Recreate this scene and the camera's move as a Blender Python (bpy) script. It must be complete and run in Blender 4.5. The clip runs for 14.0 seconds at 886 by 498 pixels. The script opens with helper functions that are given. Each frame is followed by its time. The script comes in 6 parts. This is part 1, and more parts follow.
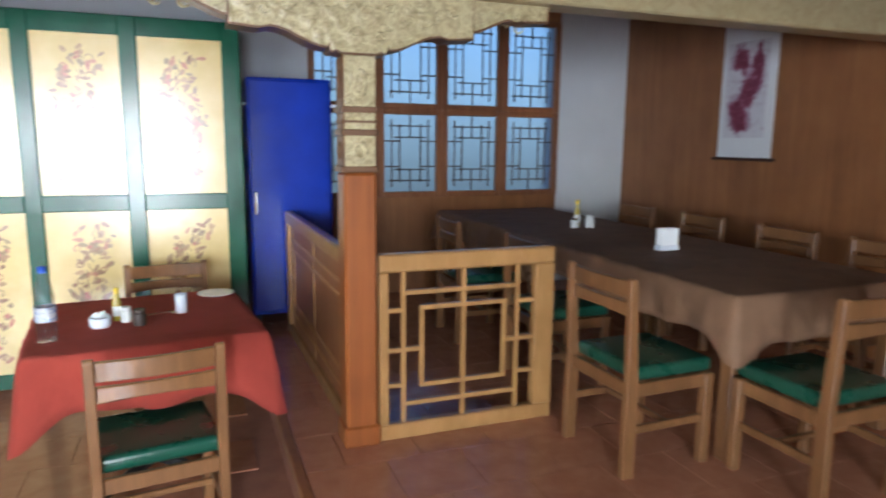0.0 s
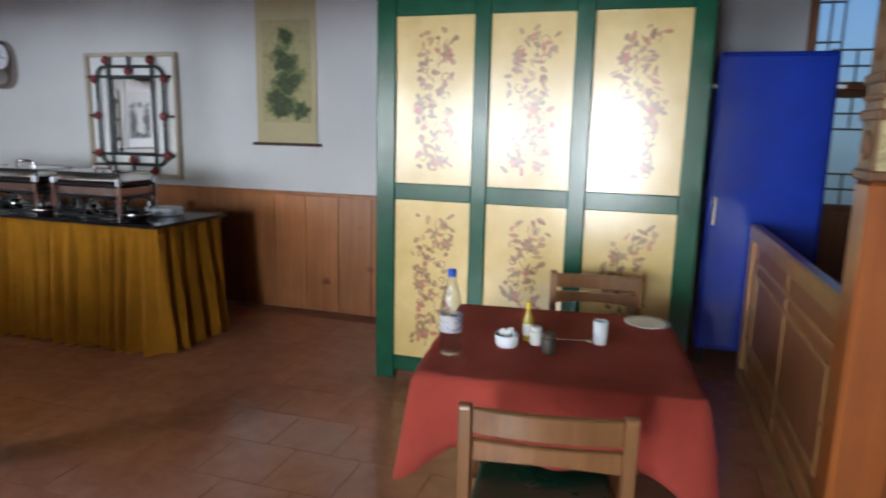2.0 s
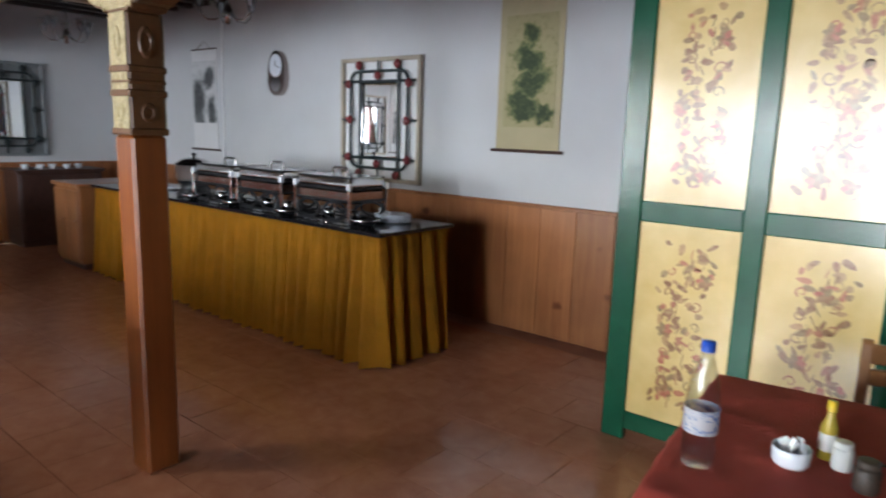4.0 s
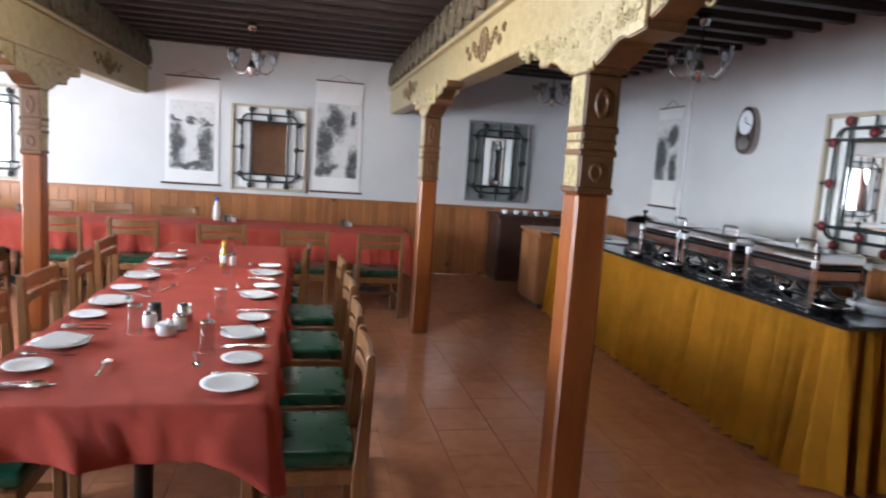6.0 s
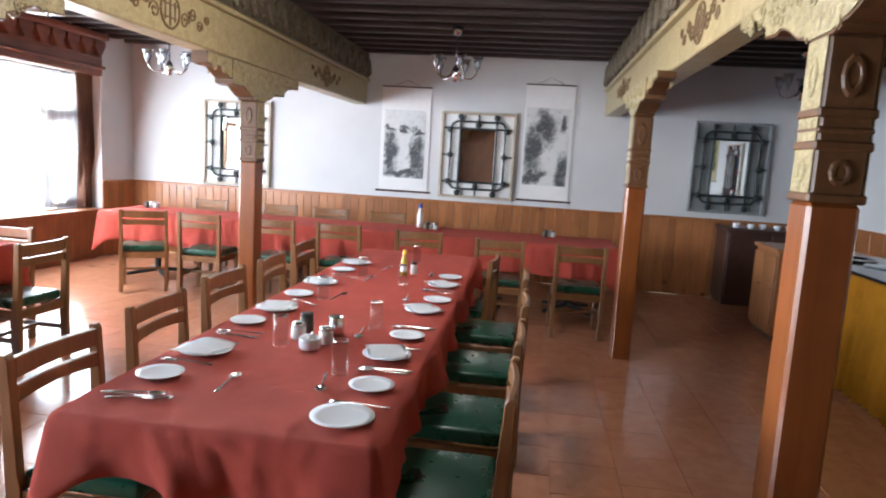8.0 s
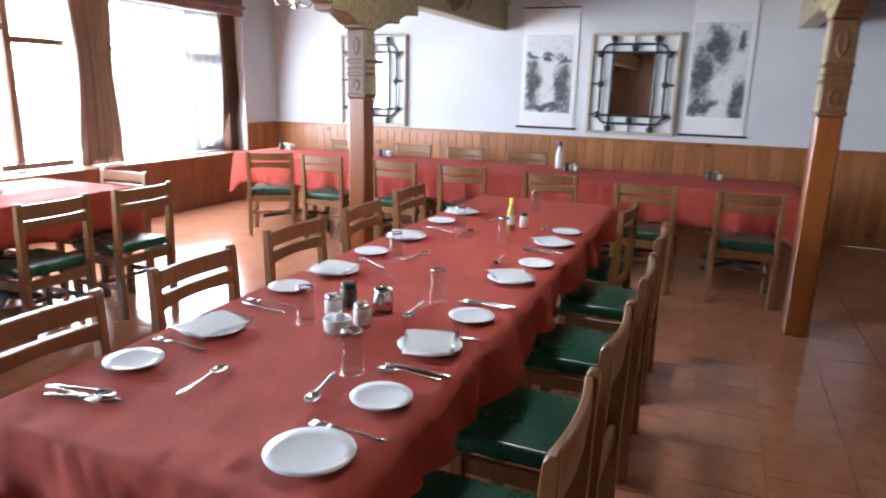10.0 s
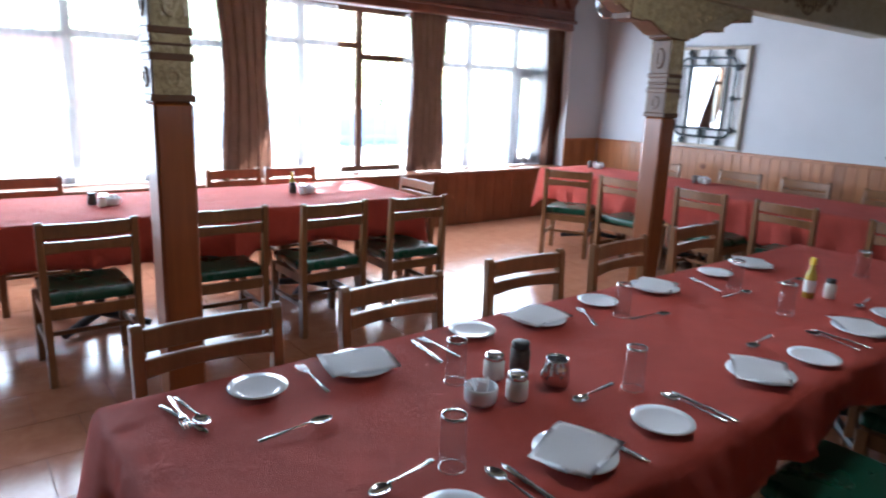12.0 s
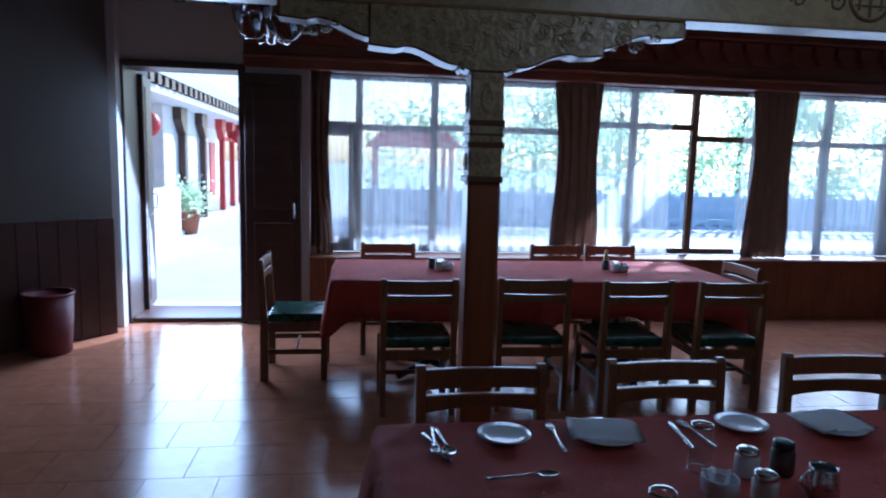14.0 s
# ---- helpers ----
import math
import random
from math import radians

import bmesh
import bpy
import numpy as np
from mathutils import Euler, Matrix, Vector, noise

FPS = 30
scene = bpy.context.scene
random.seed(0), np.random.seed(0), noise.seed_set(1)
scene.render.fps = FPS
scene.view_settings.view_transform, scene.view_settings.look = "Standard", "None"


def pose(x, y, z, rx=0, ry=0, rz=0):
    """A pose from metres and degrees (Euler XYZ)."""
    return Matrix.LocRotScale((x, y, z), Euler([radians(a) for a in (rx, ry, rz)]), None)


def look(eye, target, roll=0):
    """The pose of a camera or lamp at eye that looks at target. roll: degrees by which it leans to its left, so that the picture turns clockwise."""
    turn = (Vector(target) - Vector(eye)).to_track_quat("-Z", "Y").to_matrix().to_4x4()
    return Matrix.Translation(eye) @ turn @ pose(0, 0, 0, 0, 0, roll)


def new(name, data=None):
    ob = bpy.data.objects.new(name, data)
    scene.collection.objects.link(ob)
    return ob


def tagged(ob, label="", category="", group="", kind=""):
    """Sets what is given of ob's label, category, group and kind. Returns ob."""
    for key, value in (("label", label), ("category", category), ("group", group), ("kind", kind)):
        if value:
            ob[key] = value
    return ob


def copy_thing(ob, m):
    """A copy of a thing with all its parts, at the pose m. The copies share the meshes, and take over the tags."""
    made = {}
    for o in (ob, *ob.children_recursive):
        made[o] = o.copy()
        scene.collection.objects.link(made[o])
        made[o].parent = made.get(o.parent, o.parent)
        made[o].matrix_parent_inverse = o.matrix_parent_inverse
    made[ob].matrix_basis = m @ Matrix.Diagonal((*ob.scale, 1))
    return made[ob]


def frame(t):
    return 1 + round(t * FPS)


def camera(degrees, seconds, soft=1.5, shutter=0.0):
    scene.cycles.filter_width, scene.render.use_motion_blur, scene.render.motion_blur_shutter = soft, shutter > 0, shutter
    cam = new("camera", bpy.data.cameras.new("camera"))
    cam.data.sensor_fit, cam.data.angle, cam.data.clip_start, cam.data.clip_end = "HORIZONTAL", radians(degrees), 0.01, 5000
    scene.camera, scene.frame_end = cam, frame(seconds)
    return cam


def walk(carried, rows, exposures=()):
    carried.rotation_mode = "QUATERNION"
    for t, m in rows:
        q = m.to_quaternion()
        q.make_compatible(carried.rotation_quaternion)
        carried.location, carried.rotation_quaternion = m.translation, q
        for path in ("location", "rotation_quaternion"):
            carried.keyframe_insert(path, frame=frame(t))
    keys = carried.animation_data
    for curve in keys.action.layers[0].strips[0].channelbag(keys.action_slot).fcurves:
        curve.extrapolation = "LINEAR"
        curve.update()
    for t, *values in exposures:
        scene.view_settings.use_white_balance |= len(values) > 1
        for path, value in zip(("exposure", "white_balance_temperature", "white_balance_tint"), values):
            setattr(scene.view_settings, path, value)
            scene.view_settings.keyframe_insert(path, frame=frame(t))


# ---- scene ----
cam = camera(68.0, 14.0, 2.0, 0.5)
PATH = [
    (0, (0.112, 0.425, 1.588), (0.814, 2.27, 1.264), 0.6),
    (0.5, (0.131, 0.643, 1.594), (0.544, 2.566, 1.236), 1.0),
    (1, (0.137, 0.869, 1.554), (0.193, 2.833, 1.188), 2.0),
    (1.5, (0.127, 1.023, 1.563), (-0.138, 2.97, 1.191), 1.5),
    (2, (0.175, 1.241, 1.557), (-0.416, 3.117, 1.201), 1.3),
    (4.5, (-0.072, 1.968, 1.529), (-1.541, 3.284, 1.199), 1.9),
    (5, (-0.105, 2.035, 1.504), (-1.812, 3.036, 1.212), 2.3),
    (5.5, (-0.127, 2.03, 1.532), (-1.967, 2.744, 1.254), 3.2),
    (6, (-0.158, 2.038, 1.569), (-2.096, 2.453, 1.312), 3.9),
    (6.5, (-0.215, 2.096, 1.567), (-2.179, 2.408, 1.359), 4.0),
    (7, (-0.319, 2.163, 1.563), (-2.306, 2.251, 1.363), 4.1),
    (9.5, (-1.187, 2.506, 1.526), (-3.047, 1.917, 1.088), 1.7),
    (10, (-1.395, 2.52, 1.518), (-3.191, 1.782, 1.042), 1.5),
    (10.5, (-1.606, 2.532, 1.503), (-3.304, 1.605, 1.001), 1.3),
    (11, (-1.772, 2.662, 1.529), (-3.291, 1.476, 0.991), 1.1),
    (11.5, (-1.885, 2.649, 1.54), (-3.261, 1.29, 1.033), 1.5),
    (12, (-2.019, 2.645, 1.546), (-3.214, 1.111, 1.077), 2.4),
    (12.5, (-2.124, 2.689, 1.537), (-3.088, 0.992, 1.099), 1.5),
    (13, (-2.18, 2.769, 1.548), (-2.849, 0.92, 1.18), 1.7),
    (13.5, (-2.18, 2.829, 1.561), (-2.595, 0.896, 1.257), 1.6),
    (14, (-2.183, 2.879, 1.549), (-2.454, 0.915, 1.285), 1.6),
]
walk(cam, [(t, look(eye, target, roll)) for t, eye, target, roll in PATH],
     [(0, 3.65, 6000, 10), (1, 3.25, 6000, 10), (2, 3.1, 6250, 10), (4.5, 3.4, 6250, 10), (5, 3.95, 6250, 10), (6, 3.7, 6250, 10), (7, 3.65, 6250, 10), (9.5, 3.7, 6000, 10), (11, 3.4, 5700, 10), (12, 2.7, 5500, 10), (12.5, 2.2, 5250, 10), (13, 1.95, 4900, 10), (13.5, 1.25, 4550, 10), (14, 0.6, 4450, 10)])

# ---- light ----
W = bpy.data.worlds.new("sky")
scene.world = W
W.use_nodes = True
_n, _l = W.node_tree.nodes, W.node_tree.links
_n.clear()
_sky = _n.new("ShaderNodeTexSky")
_sky.sky_type, _sky.sun_disc = "NISHITA", False
_sky.sun_elevation, _sky.sun_rotation = radians(30), radians(215)
_sky.air_density, _sky.dust_density = 1.2, 1.5
_bg = _n.new("ShaderNodeBackground")
_bg.inputs[1].default_value = 0.15
_out = _n.new("ShaderNodeOutputWorld")
_l.new(_sky.outputs[0], _bg.inputs[0])
_l.new(_bg.outputs[0], _out.inputs[0])
sun_data = bpy.data.lights.new("sun", "SUN")
sun_data.energy, sun_data.angle, sun_data.color = 5.0, radians(0.5), (1.0, 0.95, 0.88)
sun = new("sun", sun_data)
_az, _el = radians(215), radians(30)
sun.matrix_world = look((0, 0, 30), (-math.sin(_az) * math.cos(_el) * 10, -math.cos(_az) * math.cos(_el) * 10, 30 - math.sin(_el) * 10))


def sky_window(name, x0, x1, z0, z1, y, power, dip=0.0):
    d = bpy.data.lights.new(name, "AREA")
    d.shape, d.size, d.size_y, d.energy, d.color = "RECTANGLE", x1 - x0, z1 - z0, power, (0.86, 0.93, 1.0)
    ob = new(name, d)
    ob.matrix_world = look(((x0 + x1) / 2, y, (z0 + z1) / 2), ((x0 + x1) / 2, y + 1, (z0 + z1) / 2 - dip))
    return ob


DAY = 21.0
sky_window("daylight_east_window", -4.1, -1.9, 0.7, 2.3, -3.35, DAY, 0.25)
sky_window("daylight_middle_window", -6.2, -4.55, 0.7, 2.3, -3.35, DAY * 0.8, 0.25)
sky_window("daylight_west_window", -8.45, -6.7, 0.7, 2.3, -3.35, DAY * 0.5, 0.25)
sky_window("daylight_door", -1.12, -0.2, 0.1, 2.3, -3.66, 32.0, 0.6)

# the one chandelier that is lit
_ld = bpy.data.lights.new("chandelier_light", "POINT")
_ld.energy, _ld.color, _ld.shadow_soft_size = 8.5, (1.0, 0.95, 0.88), 0.2
_lo = new("chandelier_light", _ld)
_lo.location = (-4.12, 1.55, 2.57)

# ---- materials ----
MATS = {}


def shader(name, rough=0.6, metal=0.0, spec=0.5):
    m = bpy.data.materials.new(name)
    m.use_nodes = True
    nt = m.node_tree
    b = nt.nodes["Principled BSDF"]
    b.inputs["Roughness"].default_value = rough
    b.inputs["Metallic"].default_value = metal
    b.inputs["Specular IOR Level"].default_value = spec
    MATS[name] = m
    return m, nt, b


def ramp(nt, src, stops):
    r = nt.nodes.new("ShaderNodeValToRGB")
    els = r.color_ramp.elements
    els[0].position, els[0].color = stops[0][0], (*stops[0][1], 1)
    els[1].position, els[1].color = stops[-1][0], (*stops[-1][1], 1)
    for p, c in stops[1:-1]:
        e = els.new(p)
        e.color = (*c, 1)
    nt.links.new(src, r.inputs[0])
    return r.outputs[0]


def coords(nt, scale=(1, 1, 1), kind="Object", rot=(0, 0, 0)):
    t = nt.nodes.new("ShaderNodeTexCoord")
    mp = nt.nodes.new("ShaderNodeMapping")
    mp.inputs["Scale"].default_value = scale
    mp.inputs["Rotation"].default_value = rot
    nt.links.new(t.outputs[kind], mp.inputs[0])
    return mp.outputs[0]


def tex_noise(nt, vec, scale, detail=4.0, rough=0.55, dist=0.0):
    n = nt.nodes.new("ShaderNodeTexNoise")
    n.inputs["Scale"].default_value = scale
    n.inputs["Detail"].default_value = detail
    n.inputs["Roughness"].default_value = rough
    n.inputs["Distortion"].default_value = dist
    nt.links.new(vec, n.inputs["Vector"])
    return n.outputs[0]


def blend(nt, fac, a, b, mode="MIX"):
    mx = nt.nodes.new("ShaderNodeMix")
    mx.data_type, mx.blend_type = "RGBA", mode
    for sock, v in ((0, fac), (6, a), (7, b)):
        if isinstance(v, (int, float)):
            mx.inputs[sock].default_value = v
        elif isinstance(v, tuple):
            mx.inputs[sock].default_value = (*v, 1)
        else:
            nt.links.new(v, mx.inputs[sock])
    return mx.outputs[2]


def bump(nt, b, height, strength, dist=0.01):
    bp = nt.nodes.new("ShaderNodeBump")
    bp.inputs["Strength"].default_value = strength
    bp.inputs["Distance"].default_value = dist
    nt.links.new(height, bp.inputs["Height"])
    nt.links.new(bp.outputs[0], b.inputs["Normal"])


def plain(name, c, rough=0.6, metal=0.0, var=0.15, scale=6.0, relief=0.1, spec=0.5, grit=60.0):
    """A surface of one colour with two scales of variation."""
    m, nt, b = shader(name, rough, metal, spec)
    v = coords(nt)
    lo = tuple(x * (1 - var) for x in c)
    hi = tuple(min(1.0, x * (1 + var)) for x in c)
    big = ramp(nt, tex_noise(nt, v, scale), [(0.3, lo), (0.7, hi)])
    fine = tex_noise(nt, v, grit, 3)
    col = blend(nt, var * 0.5, big, ramp(nt, fine, [(0.35, lo), (0.65, hi)]))
    nt.links.new(col, b.inputs["Base Color"])
    rr = nt.nodes.new("ShaderNodeMapRange")
    rr.inputs[3].default_value, rr.inputs[4].default_value = max(0.02, rough - 0.08), min(1, rough + 0.1)
    nt.links.new(tex_noise(nt, v, scale * 1.7), rr.inputs[0])
    nt.links.new(rr.outputs[0], b.inputs["Roughness"])
    if relief:
        bump(nt, b, fine, relief, 0.004)
    return m


def timber(name, c1, c2, grain=(2.0, 22.0, 22.0), rough=0.4, vary=0.25, relief=0.12, coat=0.0, kind="Object"):
    """Wood whose grain runs along the axis of the smallest number in grain."""
    m, nt, b = shader(name, rough)
    v = coords(nt, grain, kind)
    g = tex_noise(nt, v, 1.6, 8, 0.6, 0.6)
    col = ramp(nt, g, [(0.28, c1), (0.52, tuple((a + d) / 2 for a, d in zip(c1, c2))), (0.72, c2)])
    v2 = coords(nt, (1, 1, 1), kind)
    col = blend(nt, 0.35, col, ramp(nt, tex_noise(nt, v2, 3.0), [(0.3, tuple(x * 0.7 for x in c1)), (0.7, c2)]))
    inf = nt.nodes.new("ShaderNodeObjectInfo")
    mr = nt.nodes.new("ShaderNodeMapRange")
    mr.inputs[3].default_value, mr.inputs[4].default_value = 1 - vary, 1 + vary * 0.6
    nt.links.new(inf.outputs["Random"], mr.inputs[0])
    hs = nt.nodes.new("ShaderNodeHueSaturation")
    nt.links.new(mr.outputs[0], hs.inputs["Value"])
    nt.links.new(col, hs.inputs["Color"])
    nt.links.new(hs.outputs[0], b.inputs["Base Color"])
    b.inputs["Coat Weight"].default_value = coat
    b.inputs["Coat Roughness"].default_value = 0.15
    bump(nt, b, g, relief, 0.003)
    return m


plain("plaster", (0.58, 0.59, 0.61), 0.75, var=0.05, scale=1.3, relief=0.15)
# dark grey-brown tone of the slanting wall
plain("grey_wall", (0.095, 0.08, 0.065), 0.6, var=0.12, scale=1.5)
plain("dark_steel", (0.34, 0.28, 0.26), 0.22, 1.0, var=0.1, relief=0.0)
timber("pine", (0.27, 0.095, 0.035), (0.46, 0.19, 0.07), (16, 16, 0.9), 0.32, 0.22, coat=0.2)
def knots(name):
    """Dark round knots scattered through the boards."""
    nt = MATS[name].node_tree
    b = nt.nodes["Principled BSDF"]
    old = b.inputs["Base Color"].links[0].from_socket
    vo = nt.nodes.new("ShaderNodeTexVoronoi")
    vo.inputs["Scale"].default_value = 2.3
    nt.links.new(coords(nt, (1.0, 1.0, 1.25)), vo.inputs["Vector"])
    wob = blend(nt, 0.12, vo.outputs["Distance"], tex_noise(nt, coords(nt), 14, 3))
    spot = ramp(nt, wob, [(0.08, (0.30, 0.20, 0.15)), (0.12, (0.5, 0.38, 0.30)), (0.17, (1, 1, 1))])
    nt.links.new(blend(nt, 1.0, old, spot, "MULTIPLY"), b.inputs["Base Color"])


knots("pine")
timber("pine_dark", (0.16, 0.055, 0.022), (0.30, 0.12, 0.05), (16, 16, 0.9), 0.4, 0.15)
timber("pillar_wood", (0.18, 0.046, 0.010), (0.30, 0.09, 0.02), (14, 14, 0.8), 0.35, 0.1, coat=0.3)
timber("chair_wood", (0.125, 0.053, 0.019), (0.26, 0.12, 0.046), (14, 14, 1.5), 0.33, 0.12, coat=0.25)
timber("lattice_wood", (0.28, 0.135, 0.042), (0.44, 0.235, 0.085), (9, 9, 3), 0.35, 0.1, coat=0.25)
timber("ceiling_wood", (0.022, 0.014, 0.014), (0.06, 0.04, 0.036), (14, 1.0, 14), 0.6, 0.2)
timber("valance_wood", (0.14, 0.045, 0.026), (0.28, 0.10, 0.055), (1.0, 14, 14), 0.4, 0.1)
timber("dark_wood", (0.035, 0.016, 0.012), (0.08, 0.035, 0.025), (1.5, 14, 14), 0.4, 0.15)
timber("panel_wood", (0.20, 0.075, 0.025), (0.34, 0.14, 0.05), (10, 10, 0.6), 0.45, 0.1)
timber("window_wood", (0.16, 0.09, 0.06), (0.28, 0.17, 0.11), (14, 14, 1.0), 0.4, 0.1)
plain("paint_green", (0.008, 0.085, 0.042), 0.2, var=0.2, relief=0.2)
plain("bin_red", (0.13, 0.014, 0.014), 0.6, var=0.15)
plain("steel", (0.62, 0.62, 0.63), 0.16, 1.0, var=0.05, relief=0.0)
plain("brushed_steel", (0.66, 0.66, 0.68), 0.34, 1.0, var=0.05, relief=0.05)
plain("china", (0.76, 0.80, 0.87), 0.12, var=0.02, relief=0.0)
plain("napkin_paper", (0.86, 0.87, 0.89), 0.8, var=0.03, relief=0.1)
plain("green_vinyl", (0.008, 0.064, 0.038), 0.28, var=0.08, scale=5, relief=0.06)
plain("blue_paint", (0.008, 0.035, 0.36), 0.2, var=0.12, relief=0.05)
plain("black_metal", (0.015, 0.016, 0.018), 0.4, var=0.2, relief=0.05)
plain("black_stone", (0.012, 0.012, 0.014), 0.08, var=0.3, scale=30, relief=0.0)
plain("brown_cloth", (0.20, 0.105, 0.055), 0.75, var=0.12, relief=0.3, grit=300)
m = plain("curtain_brown", (0.14, 0.07, 0.048), 0.85, var=0.2, relief=0.3, grit=200)
_cn = m.node_tree
_ct = _cn.nodes.new("ShaderNodeBsdfTranslucent")
_ct.inputs[0].default_value = (0.24, 0.12, 0.08, 1)
_cm = _cn.nodes.new("ShaderNodeMixShader")
_cm.inputs[0].default_value = 0.3
_cn.links.new(_cn.nodes["Principled BSDF"].outputs[0], _cm.inputs[1])
_cn.links.new(_ct.outputs[0], _cm.inputs[2])
_cn.links.new(_cm.outputs[0], _cn.nodes["Material Output"].inputs[0])


def cloth_mat(name, c, rough=0.8, var=0.1, sheen=0.0):
    m, nt, b = shader(name, rough, spec=0.32)
    v = coords(nt)
    w = tex_noise(nt, v, 420, 2)
    f = tex_noise(nt, v, 4.5, 5, 0.6, 0.4)
    col = ramp(nt, f, [(0.3, tuple(x * (1 - var) for x in c)), (0.7, tuple(x * (1 + var) for x in c))])
    nt.links.new(col, b.inputs["Base Color"])
    b.inputs["Sheen Weight"].default_value = sheen
    add = nt.nodes.new("ShaderNodeMath")
    add.operation = "MULTIPLY_ADD"
    nt.links.new(f, add.inputs[0])
    add.inputs[1].default_value = 2.5
    nt.links.new(w, add.inputs[2])
    rid = tex_noise(nt, v, 5.0, 1, 0.4, 0.5)
    crease = ramp(nt, rid, [(0.44, (0, 0, 0)), (0.5, (1, 1, 1)), (0.56, (0, 0, 0))])
    where = ramp(nt, tex_noise(nt, v, 2.3, 2), [(0.42, (0, 0, 0)), (0.62, (1, 1, 1))])
    put = blend(nt, 1.0, crease, where, "MULTIPLY")
    tot = nt.nodes.new("ShaderNodeMath")
    tot.operation = "MULTIPLY_ADD"
    nt.links.new(put, tot.inputs[0])
    tot.inputs[1].default_value = 0.4
    nt.links.new(add.outputs[0], tot.inputs[2])
    bump(nt, b, tot.outputs[0], 0.8, 0.02)
    return m


cloth_mat("red_cloth", (0.56, 0.082, 0.056))
cloth_mat("yellow_cloth", (0.82, 0.37, 0.022), var=0.12)


def gilded(name, c1, c2, c3, scale, rough=0.4, relief=0.6):
    """Painted and carved wood: scrolls of gold and green on cream."""
    m, nt, b = shader(name, rough)
    v = coords(nt)
    a = tex_noise(nt, v, scale, 3, 0.5, 2.2)
    vo = nt.nodes.new("ShaderNodeTexVoronoi")
    vo.inputs["Scale"].default_value = scale * 1.6
    vo.feature = "SMOOTH_F1"
    nt.links.new(v, vo.inputs["Vector"])
    col = ramp(nt, a, [(0.36, c1), (0.46, c2), (0.52, c3), (0.6, c1)])
    col = blend(nt, 0.3, col, ramp(nt, vo.outputs[0], [(0.1, c3), (0.5, c2)]))
    nt.links.new(col, b.inputs["Base Color"])
    h = nt.nodes.new("ShaderNodeMath")
    h.operation = "SUBTRACT"
    nt.links.new(a, h.inputs[0])
    nt.links.new(vo.outputs[0], h.inputs[1])
    bump(nt, b, h.outputs[0], relief, 0.02)
    return m


gilded("cream_carving", (0.40, 0.335, 0.18), (0.47, 0.40, 0.23), (0.20, 0.155, 0.07), 16, 0.3, 0.35)
gilded("cream_beam", (0.37, 0.30, 0.16), (0.41, 0.34, 0.19), (0.30, 0.23, 0.11), 6, 0.4, 0.15)
gilded("fret_carving", (0.085, 0.065, 0.04), (0.15, 0.12, 0.07), (0.035, 0.025, 0.016), 14, 0.5, 0.8)
plain("brown_ink", (0.13, 0.075, 0.03), 0.5, var=0.2)
timber("carved_wood", (0.085, 0.04, 0.018), (0.17, 0.08, 0.034), (3, 14, 14), 0.4, 0.1)

m, nt, b = shader("floor_tile", 0.22)
v = coords(nt)
inf = nt.nodes.new("ShaderNodeObjectInfo")
geo = nt.nodes.new("ShaderNodeNewGeometry")
sm = nt.nodes.new("ShaderNodeMath")
sm.operation = "ADD"
nt.links.new(inf.outputs["Random"], sm.inputs[0])
nt.links.new(geo.outputs["Random Per Island"], sm.inputs[1])
fr = nt.nodes.new("ShaderNodeMath")
fr.operation = "FRACT"
nt.links.new(sm.outputs[0], fr.inputs[0])
gp = nt.nodes.new("ShaderNodeNewGeometry").outputs["Position"]
base = ramp(nt, fr.outputs[0], [(0.0, (0.40, 0.16, 0.085)), (0.5, (0.43, 0.175, 0.095)), (1.0, (0.46, 0.195, 0.108))])
mott = ramp(nt, tex_noise(nt, gp, 9, 5, 0.6, 0.5), [(0.3, (0.31, 0.125, 0.068)), (0.7, (0.50, 0.23, 0.135))])
nt.links.new(blend(nt, 0.5, base, mott), b.inputs["Base Color"])
rr = nt.nodes.new("ShaderNodeMapRange")
rr.inputs[3].default_value, rr.inputs[4].default_value = 0.09, 0.24
nt.links.new(tex_noise(nt, gp, 2.2, 4), rr.inputs[0])
nt.links.new(rr.outputs[0], b.inputs["Roughness"])
bump(nt, b, tex_noise(nt, gp, 14, 3), 0.05, 0.004)
plain("grout", (0.29, 0.12, 0.07), 0.8, var=0.2)



def thin_glass(name, tint, gloss, shine=0.2):
    """Thin clear glass: lets light straight through, with a sheen at grazing angles."""
    m, nt, b = shader(name)
    nt.nodes.remove(b)
    t = nt.nodes.new("ShaderNodeBsdfTransparent")
    t.inputs[0].default_value = (*tint, 1)
    g = nt.nodes.new("ShaderNodeBsdfGlossy")
    g.inputs["Roughness"].default_value = 0.03
    lw = nt.nodes.new("ShaderNodeLayerWeight")
    lw.inputs[0].default_value = gloss
    pw = nt.nodes.new("ShaderNodeMath")
    pw.operation = "POWER"
    pw.inputs[1].default_value = 3.5
    nt.links.new(lw.outputs["Facing"], pw.inputs[0])
    sc = nt.nodes.new("ShaderNodeMath")
    sc.operation = "MULTIPLY_ADD"
    sc.inputs[1].default_value, sc.inputs[2].default_value = shine, 0.06 * shine
    nt.links.new(pw.outputs[0], sc.inputs[0])
    x = nt.nodes.new("ShaderNodeMixShader")
    nt.links.new(sc.outputs[0], x.inputs[0])
    nt.links.new(t.outputs[0], x.inputs[1])
    nt.links.new(g.outputs[0], x.inputs[2])
    nt.links.new(x.outputs[0], nt.nodes["Material Output"].inputs[0])


